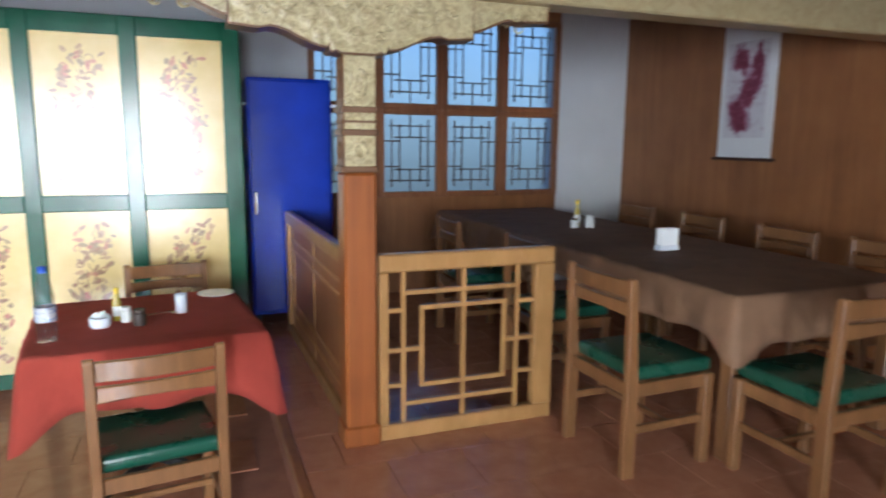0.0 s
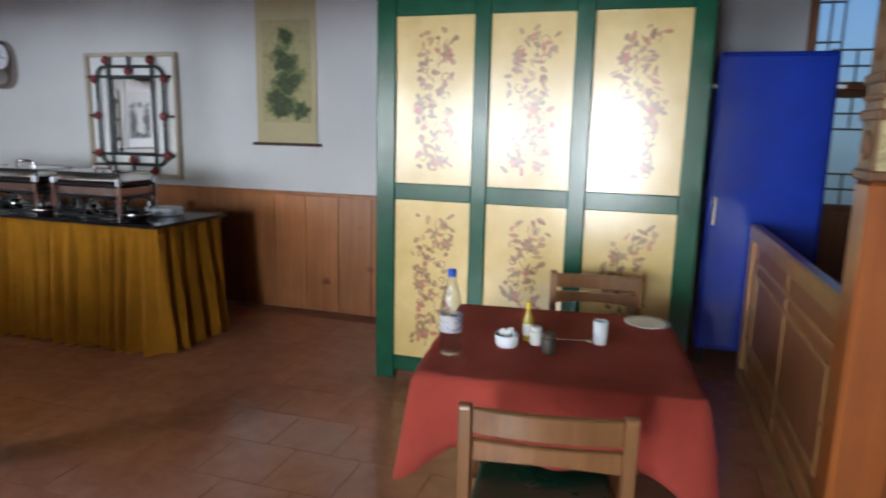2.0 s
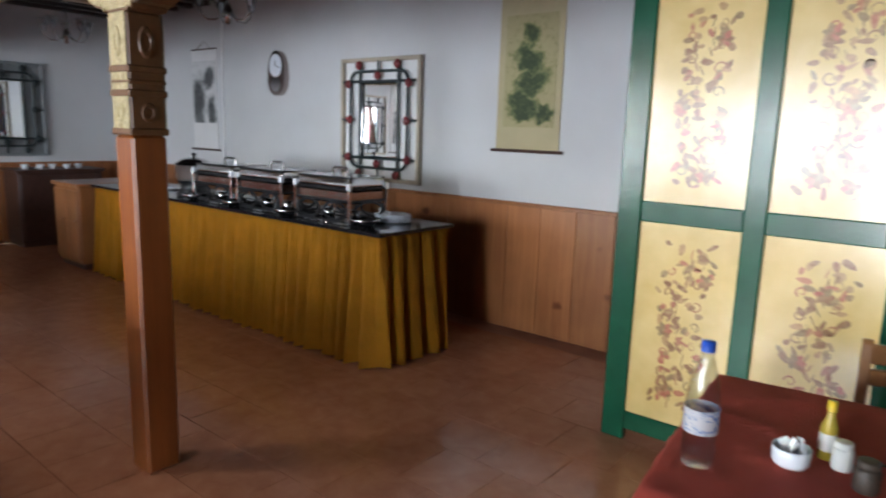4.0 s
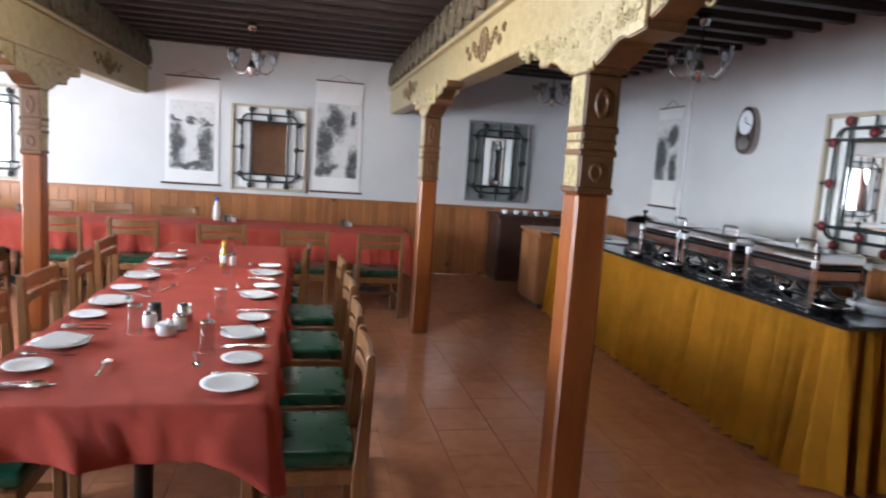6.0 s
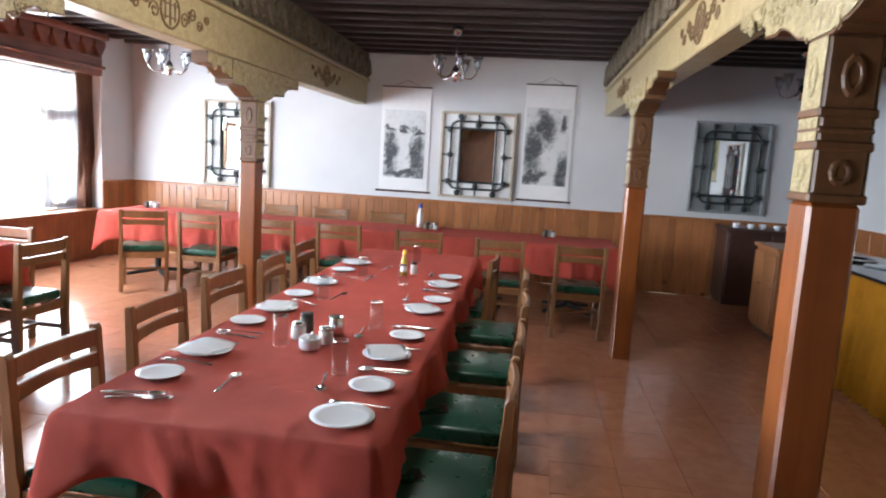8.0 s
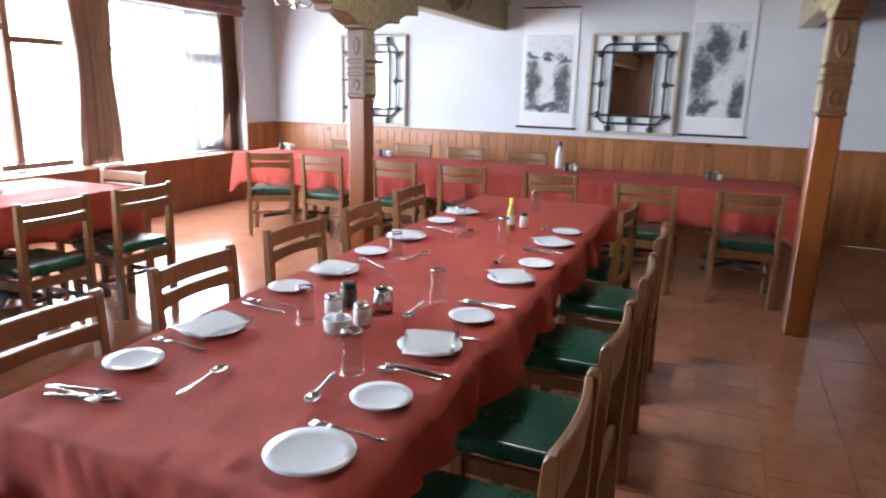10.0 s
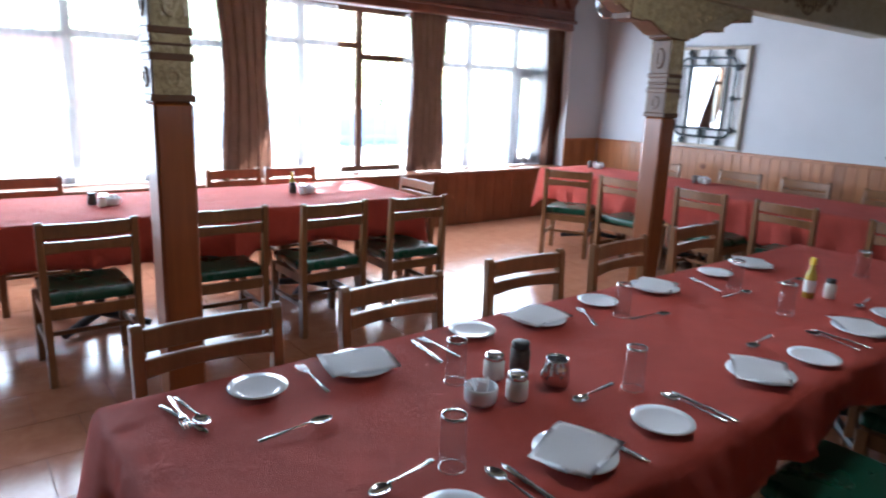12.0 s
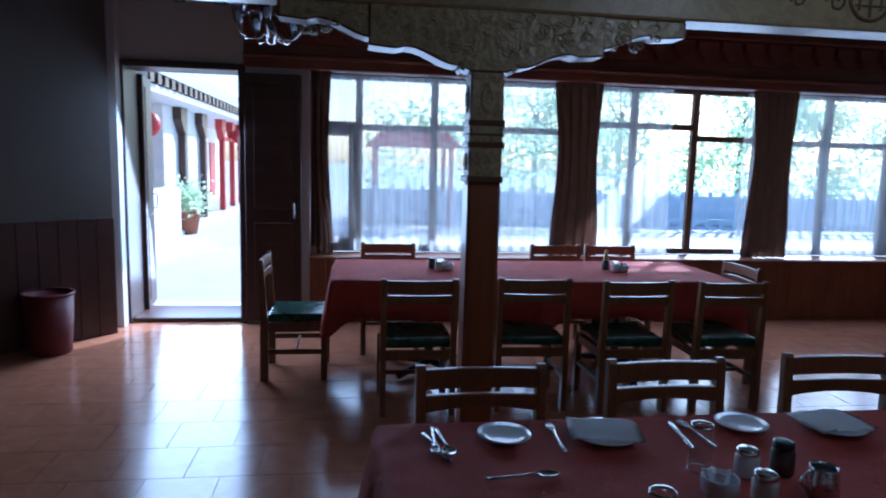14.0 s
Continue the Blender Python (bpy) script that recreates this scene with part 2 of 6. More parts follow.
thin_glass("clear_glass", (0.95, 0.96, 0.96), 0.5)
thin_glass("bottle_plastic", (0.93, 0.95, 0.97), 0.55, 0.5)
thin_glass("pane_glass", (0.96, 0.97, 0.97), 0.4)
m, nt, b = shader("mirror_glass", 0.02, 1.0)
b.inputs["Base Color"].default_value = (0.86, 0.88, 0.88, 1)
m, nt, b = shader("frosted_glass", 0.35)
b.inputs["Base Color"].default_value = (0.075, 0.11, 0.17, 1)
b.inputs["Transmission Weight"].default_value = 0.75
m, nt, b = shader("sheer", 0.9)
nt.nodes.remove(b)
tr = nt.nodes.new("ShaderNodeBsdfTransparent")
tl = nt.nodes.new("ShaderNodeBsdfTranslucent")
tl.inputs[0].default_value = (0.85, 0.87, 0.9, 1)
ms = nt.nodes.new("ShaderNodeMixShader")
thread = nt.nodes.new("ShaderNodeMapRange")
thread.inputs[3].default_value, thread.inputs[4].default_value = 0.25, 0.65
nt.links.new(tex_noise(nt, coords(nt, (9, 9, 0.6)), 3, 4), thread.inputs[0])
nt.links.new(thread.outputs[0], ms.inputs[0])
nt.links.new(tr.outputs[0], ms.inputs[1])
nt.links.new(tl.outputs[0], ms.inputs[2])
nt.links.new(ms.outputs[0], nt.nodes["Material Output"].inputs[0])

# ---- shapes ----


def link(name, bm, material, parent=None, label="", smooth=False):
    me = bpy.data.meshes.new(name)
    bm.normal_update()
    if smooth:
        for f in bm.faces:
            f.smooth = True
    bm.to_mesh(me)
    bm.free()
    me.materials.append(MATS[material])
    ob = new(name, me)
    if parent:
        ob.parent = parent
    if label:
        tagged(ob, label)
    return ob


def part(name, bm, material, parent, label="", smooth=False):
    return link(name, bm, material, parent, label, smooth)


def thing(name, label, category, m=None, group="", kind=""):
    e = new(name)
    e.empty_display_size = 0.1
    if m is not None:
        e.matrix_basis = m
    return tagged(e, label, category, group, kind)


def solid(name, bm, material, label, category="", kind="", group="", smooth=False):
    return tagged(link(name, bm, material, None, "", smooth), label, category, group, kind)


def box(x0, x1, y0, y1, z0, z1, bevel=0.0, bm=None, seg=1):
    b2 = bmesh.new()
    r = bmesh.ops.create_cube(b2, size=1)
    bmesh.ops.scale(b2, vec=(x1 - x0, y1 - y0, z1 - z0), verts=b2.verts)
    bmesh.ops.translate(b2, vec=((x0 + x1) / 2, (y0 + y1) / 2, (z0 + z1) / 2), verts=b2.verts)
    if bevel:
        bmesh.ops.bevel(b2, geom=b2.edges[:], offset=bevel, segments=seg, profile=0.6, affect="EDGES")
    if bm is None:
        return b2
    return join(bm, b2)


def join(bm, b2):
    me = bpy.data.meshes.new("tmp")
    b2.to_mesh(me)
    b2.free()
    bm.from_mesh(me)
    bpy.data.meshes.remove(me)
    return bm


def lathe(profile, seg=24, at=(0, 0, 0), bm=None):
    """Turns a profile of (radius, height) about z."""
    bm = bm or bmesh.new()
    rings = []
    for r, z in profile:
        if r < 1e-5:
            rings.append([bm.verts.new((at[0], at[1], at[2] + z))])
        else:
            rings.append([bm.verts.new((at[0] + r * math.cos(2 * math.pi * i / seg), at[1] + r * math.sin(2 * math.pi * i / seg), at[2] + z)) for i in range(seg)])
    for a, c in zip(rings, rings[1:]):
        for i in range(seg):
            j = (i + 1) % seg
            if len(a) == 1 and len(c) == 1:
                continue
            if len(a) == 1:
                bm.faces.new((a[0], c[j], c[i]))
            elif len(c) == 1:
                bm.faces.new((a[i], a[j], c[0]))
            else:
                bm.faces.new((a[i], a[j], c[j], c[i]))
    bmesh.ops.recalc_face_normals(bm, faces=bm.faces[:])
    return bm


def tube(points, radius, seg=8, bm=None):
    """A round bar along points."""
    bm = bm or bmesh.new()
    pts = [Vector(p) for p in points]
    rings = []
    for i, p in enumerate(pts):
        d = (pts[min(i + 1, len(pts) - 1)] - pts[max(i - 1, 0)]).normalized()
        u = d.cross(Vector((0.13, 0.21, 0.97)))
        u = u.normalized() if u.length > 0.05 else d.cross(Vector((1, 0, 0))).normalized()
        w = d.cross(u)
        rad = radius[i] if isinstance(radius, (list, tuple)) else radius
        rings.append([bm.verts.new(p + rad * (math.cos(2 * math.pi * k / seg) * u + math.sin(2 * math.pi * k / seg) * w)) for k in range(seg)])
    for a, c in zip(rings, rings[1:]):
        for k in range(seg):
            j = (k + 1) % seg
            bm.faces.new((a[k], a[j], c[j], c[k]))
    bm.faces.new(rings[0][::-1])
    bm.faces.new(rings[-1])
    return bm


def prism(outline, a0, a1, axis="y", bm=None):
    """An outline of (u, z) pushed through from a0 to a1 along an axis."""
    bm = bm or bmesh.new()
    put = (lambda u, z, a: (u, a, z)) if axis == "y" else ((lambda u, z, a: (a, u, z)) if axis == "x" else (lambda u, z, a: (u, z, a)))
    f = [bm.verts.new(put(u, z, a0)) for u, z in outline]
    k = [bm.verts.new(put(u, z, a1)) for u, z in outline]
    n = len(outline)
    bm.faces.new(f)
    bm.faces.new(k[::-1])
    for i in range(n):
        j = (i + 1) % n
        bm.faces.new((f[i], k[i], k[j], f[j]))
    bmesh.ops.recalc_face_normals(bm, faces=bm.faces[:])
    return bm


# ---- structure ----
WEST, NORTH, SOUTH, GLASS, EAST, FAR = -9.315, 6.17, -3.34, -3.71, 4.27, 6.17
DAIS = 0.20
TOP = 2.97
RAIL = 1.0


def wall(name, x0, x1, y0, y1, z0, z1, material="plaster", label="white plastered wall"):
    return solid(name, box(x0, x1, y0, y1, z0, z1), material, label, "wall", "structure")


wall("wall_west", WEST - 0.25, WEST, -4.1, NORTH + 0.25, 0, 3.2)
wall("wall_north", WEST, 1.06, NORTH, NORTH + 0.25, 0, 3.2)
wall("wall_alcove_low", 1.06, 3.49, FAR, FAR + 0.25, 0, 1.08, "panel_wood", "brown wood panelling under the lattice windows")
wall("wall_alcove_high", 1.06, 3.49, FAR, FAR + 0.25, 2.72, 3.2, "panel_wood", "brown wood panelling over the lattice windows")
wall("wall_alcove_white", 3.49, EAST, FAR, FAR + 0.25, 0, 3.2, "plaster", "white painted wall beside the lattice windows")
wall("wall_east", EAST, EAST + 0.25, -0.9, FAR + 0.25, 0, 3.2, "panel_wood", "brown wood-panelled wall")
wall("wall_south_east", 1.9, EAST, -1.15, -0.9, 0, 3.2)
wall("wall_pier_west", WEST, -8.62, -4.1, SOUTH, 0, 3.2)
wall("wall_pier_door", -1.78, -1.17, -4.1, SOUTH, 0, 3.2)
wall("wall_over_windows", -8.62, -1.78, -4.1, SOUTH, 2.36, 3.2)
wall("wall_over_door", -1.17, -0.16, -4.1, SOUTH, 2.36, 3.2)
wall("wall_under_windows", -8.62, -1.78, -4.1, SOUTH, 0, 0.60)
wall("wall_pier_east", -0.16, 0.2, -4.1, SOUTH + 0.15, 0, 3.2)
_sw = bmesh.new()
_d = Vector((2.06, 2.1, 0)).normalized()
_p = Vector((_d.y, -_d.x, 0))
_a, _c = Vector((-0.16, -3.0, 0)), Vector((1.95, -0.85, 0))
_sv = [_sw.verts.new(q) for q in (_a, _c, _c + 0.2 * _p, _a + 0.2 * _p)]
_f = _sw.faces.new(_sv)
_r = bmesh.ops.extrude_face_region(_sw, geom=[_f])
bmesh.ops.translate(_sw, vec=(0, 0, 3.2), verts=[q for q in _r["geom"] if isinstance(q, bmesh.types.BMVert)])
bmesh.ops.recalc_face_normals(_sw, faces=_sw.faces[:])
solid("wall_slanting", _sw, "grey_wall", "dark grey wall running aslant beside the door", "wall", "structure")
solid("floor", box(WEST, EAST, -4.1, FAR, -0.12, -0.006), "grout", "screed and dark joints under the floor tiles", "floor", "structure")

# ceiling of boards on joists
_cl = box(WEST - 0.2, EAST + 0.2, -4.0, FAR + 0.2, TOP, TOP + 0.15)
for i in range(40):
    x = WEST + 0.15 + i * 0.34
    box(x - 0.05, x + 0.05, -3.35, FAR - 0.02, TOP - 0.11, TOP, 0.006, _cl)
solid("ceiling", _cl, "ceiling_wood", "dark brown timber ceiling with exposed joists", "ceiling", "structure")

# wainscot of upright boards
def wainscot(name, along, start, end, at, out, top=RAIL, pitch=0.11):
    e = thing(name, "varnished pine wainscot of upright boards with a cap rail", "wainscot", kind="structure")
    n = max(1, round(abs(end - start) / pitch))
    w = (end - start) / n
    for i in range(n):
        a, c = start + i * w + 0.0015, start + (i + 1) * w - 0.0015
        bm = box(a, c, min(at, at + out * 0.02), max(at, at + out * 0.02), 0.0, top - 0.03, 0.003) if along == "x" else box(min(at, at + out * 0.02), max(at, at + out * 0.02), a, c, 0.0, top - 0.03, 0.003)
        part("board", bm, "pine", e)
    lo, hi = min(at, at + out * 0.035), max(at, at + out * 0.035)
    bm = box(start, end, lo, hi, top - 0.03, top, 0.006) if along == "x" else box(lo, hi, start, end, top - 0.03, top, 0.006)
    part("cap_rail", bm, "pine", e)
    return e


wainscot("wainscot_west", "y", -3.33, NORTH - 0.04, WEST, 1)
wainscot("wainscot_north", "x", WEST + 0.04, 0.44, NORTH, -1, 1.02, 0.3)
wainscot("wainscot_pier", "x", WEST + 0.04, -8.62, SOUTH, 1)

# ---- pillars and beams ----


def cloud_outline(z1, tiers):
    """Stepped cloud-scroll outline: each tier (inner, foot, tip, height) swells up and ends in an upright step."""
    right = []
    for u0, h0, u1, h1 in tiers:
        for k in range(11):
            t = k / 10
            right.append((u0 + (u1 - u0) * t, h0 + (h1 - h0) * (0.5 - 0.5 * math.cos(math.pi * min(1, t * 1.7))) - 0.012 * math.sin(math.pi * t) * (t > 0.6)))
        right.append((u1, h1 + 0.03))
    right.append((right[-1][0], z1))
    return [(-u, h) for u, h in right[::-1]] + right


def pillar(x, y, paint, foot, side=0.15, base=False, span=0.9, cream="cream_carving", z=0.0):
    h = side / 2
    e = thing("pillar", "square varnished pillar with carved cream-painted head and bracket", "pillar", pose(x, y, 0), "carved pillars")
    part("shaft", box(-h, h, -h, h, z, paint, 0.012), "pillar_wood", e)
    if base:
        part("plinth", box(-h - 0.012, h + 0.012, -h - 0.012, h + 0.012, z, z + 0.1, 0.01), "pillar_wood", e)
    mid = paint + 0.42 * (foot - paint)
    head = box(-h, h, -h, h, paint, foot, 0.01)
    faces = bmesh.new()
    for s in (-1, 1):
        box(-h + 0.006, h - 0.006, min(s * h, s * (h + 0.004)), max(s * h, s * (h + 0.004)), paint + 0.004, foot - 0.004, 0.001, faces)
    for z, t, o in ((paint, 0.03, 0.008), (mid - 0.05, 0.03, 0.008), (mid + 0.0, 0.02, 0.005), (mid + 0.045, 0.03, 0.008)):
        box(-h - o, h + o, -h - o, h + o, z, z + t, 0.006, head)
    for lo, hi in ((paint + 0.05, mid - 0.07), (mid + 0.1, foot - 0.05)):
        for r in range(4):
            b2 = bmesh.new()
            k = 10
            ring = []
            for rad, off in ((1.0, 0.002), (0.85, 0.009), (0.6, 0.009), (0.5, 0.0045)):
                ring.append([b2.verts.new((h * 0.45 * rad * math.cos(2 * math.pi * i / k), -h - off, (lo + hi) / 2 + (hi - lo) / 2 * rad * (math.sin(2 * math.pi * i / k)))) for i in range(k)])
            for ra, rb in zip(ring, ring[1:]):
                for i in range(k):
                    b2.faces.new((ra[i], ra[(i + 1) % k], rb[(i + 1) % k], rb[i]))
            b2.faces.new(ring[-1])
            bmesh.ops.rotate(b2, cent=(0, 0, 0), matrix=Matrix.Rotation(r * math.pi / 2, 3, "Z"), verts=b2.verts)
            join(faces if r % 2 == 0 else head, b2)
    part("head", head, "carved_wood", e, "dark carved wooden head with oval bosses")
    part("head_face", faces, cream, e, "cream and gold painted carved face")
    low = cloud_outline(2.205, [(h + 0.0, foot, h + 0.05, foot + 0.01), (h + 0.06, foot + 0.02, 0.52, foot + 0.09)])
    up = cloud_outline(2.205, [(0.50, foot + 0.12, span, foot + 0.19)])
    for nm, outline, half in (("bracket", low, h * 0.95), ("upper_bracket", up, h * 0.8)):
        bk = part(nm, prism(outline, -half, half), "carved_wood", e, "scalloped varnished wooden bracket")
        face = bmesh.new()
        for s in (-1, 1):
            a, c = sorted((s * (half - 0.002), s * (half + 0.006)))
            prism([(u * 0.985, q + 0.008) for u, q in outline], a, c, "y", face)
            rnd = random.Random(int(abs(x) * 10) + s)
            wide = span * (0.9 if nm == "upper_bracket" else 0.52)
            for k in range(26 if nm == "bracket" else 34):
                u = rnd.uniform(-wide, wide)
                v = rnd.uniform(foot + 0.03 + 0.13 * min(1, abs(u) / 0.5), 2.18)
                curl = [(u + 0.028 * (1 - j / 14) * math.cos(j * 0.75 + k), s * (half + 0.006), v + 0.024 * (1 - j / 14) * math.sin(j * 0.75 + k)) for j in range(10)]
                tube(curl, [0.007 - 0.0005 * j for j in range(10)], 5, face)
        part("carved_face", face, cream, bk, "cream painted face carved with scrolls")
    return e


def beam(name, x0, x1, y, low="cream_beam"):
    e = thing(name, "painted beam with a dark carved frieze above", "beam", kind="structure")
    part("painted_beam", box(x0, x1, y - 0.09, y + 0.09, 2.2, 2.5, 0.01), low, e)
    for cx in ((-1.0, -4.42, -7.6) if y > 1 else (-1.2, -4.53, -7.6)):
        for s in (-1, 1):
            yy = y + s * 0.092
            orn = tube([(cx + 0.105 * math.cos(k / 20 * 6.2832), yy, 2.35 + 0.105 * math.sin(k / 20 * 6.2832)) for k in range(21)], 0.009, 6)
            tube([(cx, yy, 2.26), (cx, yy, 2.44)], 0.008, 6, orn)
            for q in (-0.055, 0.055):
                tube([(cx + q, yy, 2.29), (cx + q, yy, 2.41)], 0.007, 6, orn)
                tube([(cx - 0.075, yy, 2.35 + q * 0.7), (cx + 0.075, yy, 2.35 + q * 0.7)], 0.006, 6, orn)
            for d in (-1, 1):
                for k in range(4):
                    ox, oz, rr = cx + d * (0.17 + 0.095 * k), 2.35 + (0.035 if k % 2 else -0.03), 0.055 - 0.007 * k
                    tube([(ox + d * rr * (1 - j / 16) * math.cos(j * 0.7 + k * 3), yy, oz + rr * (1 - j / 16) * math.sin(j * 0.7 + k * 3)) for j in range(14)], 0.007, 5, orn)
            part("painted_ornament", orn, "brown_ink", e, "brown scroll medallion")
    part("ledge", box(x0, x1, y - 0.13, y + 0.13, 2.5, 2.535, 0.008), "cream_beam", e)
    fr = box(x0, x1, y - 0.1, y + 0.1, 2.535, 2.86)
    n = int((x1 - x0) / 0.16)
    for i in range(n):
        x = x0 + (i + 0.5) * (x1 - x0) / n
        for s in (-1, 1):
            b2 = box(x - 0.055, x + 0.055, y + s * 0.115 - 0.03, y + s * 0.115 + 0.03, 2.56 + 0.03 * (i % 2), 2.78 + 0.03 * (i % 3), 0.02)
            bmesh.ops.rotate(b2, cent=(x, y, 2.68), matrix=Matrix.Rotation(0.5 * (-1) ** i, 3, "Y"), verts=b2.verts)
            join(fr, b2)
    part("frieze", fr, "fret_carving", e, "dark carved scrollwork")
    return e


pillar(0.785, 3.27, 1.45, 1.94, 0.145, True, z=DAIS)
pillar(-2.77, 3.20, 1.485, 1.97)
pillar(-6.08, 3.12, 1.41, 1.97)
pillar(-5.97, -0.08, 1.43, 1.93)
pillar(-2.76, -0.08, 1.46, 1.94)
beam("beam_north", WEST, EAST, 3.22)
beam("beam_south", WEST, EAST, -0.07)


# ---- windows, door, curtains ----


def wavy(x0, x1, z0, z1, y, amp, folds, seed, pinch=0.0, thick=0.006, rows=14):
    """A hanging curtain with folds; pinch draws it in towards its middle at mid height."""
    rnd = random.Random(seed)
    ph = [rnd.uniform(0, 6.28) for _ in range(4)]
    bm = bmesh.new()
    n = folds * 8
    grid = []
    for r in range(rows + 1):
        v = r / rows
        sq = 1 - pinch * math.sin(math.pi * min(1, v * 1.15)) ** 1.5
        mid = (x0 + x1) / 2 + 0.02 * math.sin(3 * v + ph[0])
        row = []
        for i in range(n + 1):
            u = i / n
            x = mid + (x0 + (x1 - x0) * u - (x0 + x1) / 2) * sq
            a = amp * (0.6 + 0.5 * v)
            yy = y + a * math.sin(2 * math.pi * folds * u + ph[1] + 0.5 * math.sin(4 * v + ph[2])) + 0.4 * a * math.sin(2 * math.pi * folds * 0.37 * u + ph[3])
            row.append(bm.verts.new((x, yy, z1 + (z0 - z1) * v)))
        grid.append(row)
    for a, c in zip(grid, grid[1:]):
        for i in range(n):
            bm.faces.new((a[i], a[i + 1], c[i + 1], c[i]))
    if thick:
        bmesh.ops.solidify(bm, geom=bm.faces[:], thickness=thick)
    return bm


def window(name, x0, x1, cuts, transoms, sash):
    e = thing(name, "wide timber casement window with top lights", "window", kind="structure")
    y0, y1, z0, z1 = GLASS - 0.035, GLASS + 0.035, 0.64, 2.36
    f = box(x0, x1, y0, y1, z0, z0 + 0.06, 0.006)
    box(x0, x1, y0, y1, z1 - 0.05, z1, 0.006, f)
    box(x0, x0 + 0.05, y0, y1, z0, z1, 0.006, f)
    box(x1 - 0.05, x1, y0, y1, z0, z1, 0.006, f)
    part("window_frame", f, "window_wood", e)
    edges = [x0 + 0.025, *cuts, x1 - 0.025]
    for c in cuts:
        part("mullion", box(c - 0.035, c + 0.035, y0 + 0.004, y1 - 0.004, z0 + 0.06, z1 - 0.05, 0.005), "window_wood", e)
    for a, c, t, s in zip(edges, edges[1:], transoms, sash):
        part("transom", box(a + 0.03, c - 0.03, y0 + 0.006, y1 - 0.006, t - 0.03, t + 0.03, 0.005), "window_wood", e)
        if s:
            k = box(a + 0.035, a + 0.10, y0 + 0.01, y1 + 0.012, z0 + 0.06, t - 0.03, 0.005)
            box(c - 0.10, c - 0.035, y0 + 0.01, y1 + 0.012, z0 + 0.06, t - 0.03, 0.005, k)
            box(a + 0.035, c - 0.035, y0 + 0.01, y1 + 0.010, z0 + 0.06, z0 + 0.14, 0.005, k)
            box(a + 0.035, c - 0.035, y0 + 0.01, y1 + 0.010, t - 0.11, t - 0.03, 0.005, k)
            part("sash", k, "window_wood", e)
        for lo, hi in ((z0 + 0.06, t - 0.03), (t + 0.03, z1 - 0.05)):
            p = part("pane", box(a + 0.03, c - 0.03, GLASS - 0.003, GLASS + 0.003, lo, hi), "pane_glass", e)
            p.visible_shadow = False
    return e


window("window_1", -4.30, -1.78, [-3.62, -2.97, -2.23], [1.88, 1.88, 1.86, 1.88], [0, 0, 0, 1])
window("window_2", -6.45, -4.30, [-5.72, -5.05], [1.86, 1.97, 1.97], [0, 0, 0])
window("window_3", -8.62, -6.45, [-8.0, -7.25], [1.84, 1.84, 1.84], [1, 0, 0])
solid("window_sill", box(-8.62, -1.78, GLASS + 0.04, SOUTH + 0.05, 0.60, 0.635, 0.008), "pine_dark", "dark varnished timber window sill board", "sill", "structure")
e = thing("wainscot_under_windows", "dark red-brown boards under the windows", "wainscot", kind="structure")
for i in range(46):
    a = -8.62 + i * 6.84 / 46
    part("board", box(a + 0.0015, a + 6.84 / 46 - 0.0015, SOUTH, SOUTH + 0.02, 0, 0.6, 0.003), "pine_dark", e)
for x0, x1, sd in ((-4.28, -1.85, 1), (-6.4, -6.22, 2), (-5.42, -4.33, 4), (-8.55, -6.5, 3)):
    solid("sheer_curtain", wavy(x0, x1, 0.66, 2.34, GLASS + 0.12, 0.014, max(4, int((x1 - x0) * 8)), sd, thick=0), "sheer", "thin white sheer curtain hanging before the window", "curtain", group="sheer curtains", smooth=True)
for x0, x1, sd, pn in ((-4.62, -4.12, 11, 0.18), (-6.72, -6.22, 12, 0.18), (-8.75, -8.36, 13, 0.22), (-1.98, -1.68, 14, 0.12)):
    solid("curtain", wavy(x0, x1, 0.64, 2.38, GLASS + 0.24, 0.035, 5, sd, pn), "curtain_brown", "brown heavy curtain drawn aside and gathered", "curtain", group="brown curtains", smooth=True)

# carved valance over the windows
e = thing("window_valance", "carved red-brown timber valance over the windows", "valance", kind="structure")
part("board", box(-8.62, -1.2, SOUTH - 0.06, SOUTH + 0.03, 2.34, 2.56, 0.01), "valance_wood", e)
part("moulding", box(-8.62, -1.2, SOUTH + 0.03, SOUTH + 0.08, 2.42, 2.46, 0.01), "valance_wood", e)
part("cornice", box(-8.62, -1.2, SOUTH - 0.02, SOUTH + 0.14, 2.78, 2.86, 0.015), "valance_wood", e)
part("back_board", box(-8.62, -1.2, SOUTH, SOUTH + 0.02, 2.56, 2.78), "valance_wood", e)
for i in range(30):
    x = -8.5 + i * 0.245
    o = [(x - 0.1, 2.77), (x - 0.1, 2.7), (x - 0.06, 2.64), (x - 0.03, 2.6), (x, 2.58), (x + 0.03, 2.6), (x + 0.06, 2.64), (x + 0.1, 2.7), (x + 0.1, 2.77)]
    part("carved_bracket", prism(o, SOUTH + 0.02, SOUTH + 0.09), "valance_wood", e)

# door: frame and two leaves standing open
e = thing("door_1", "dark timber double door standing wide open", "door", kind="structure")
for a, c in ((-1.21, -1.15), (-0.18, -0.12)):
    part("jamb", box(a, c, -3.70, SOUTH + 0.03, 0, 2.36, 0.008), "dark_wood", e)
part("head", box(-1.15, -0.18, -3.70, SOUTH + 0.03, 2.30, 2.36, 0.008), "dark_wood", e)
part("threshold", box(-1.15, -0.18, -3.9, SOUTH - 0.02, 0.0, 0.04, 0.008), "dark_wood", e)


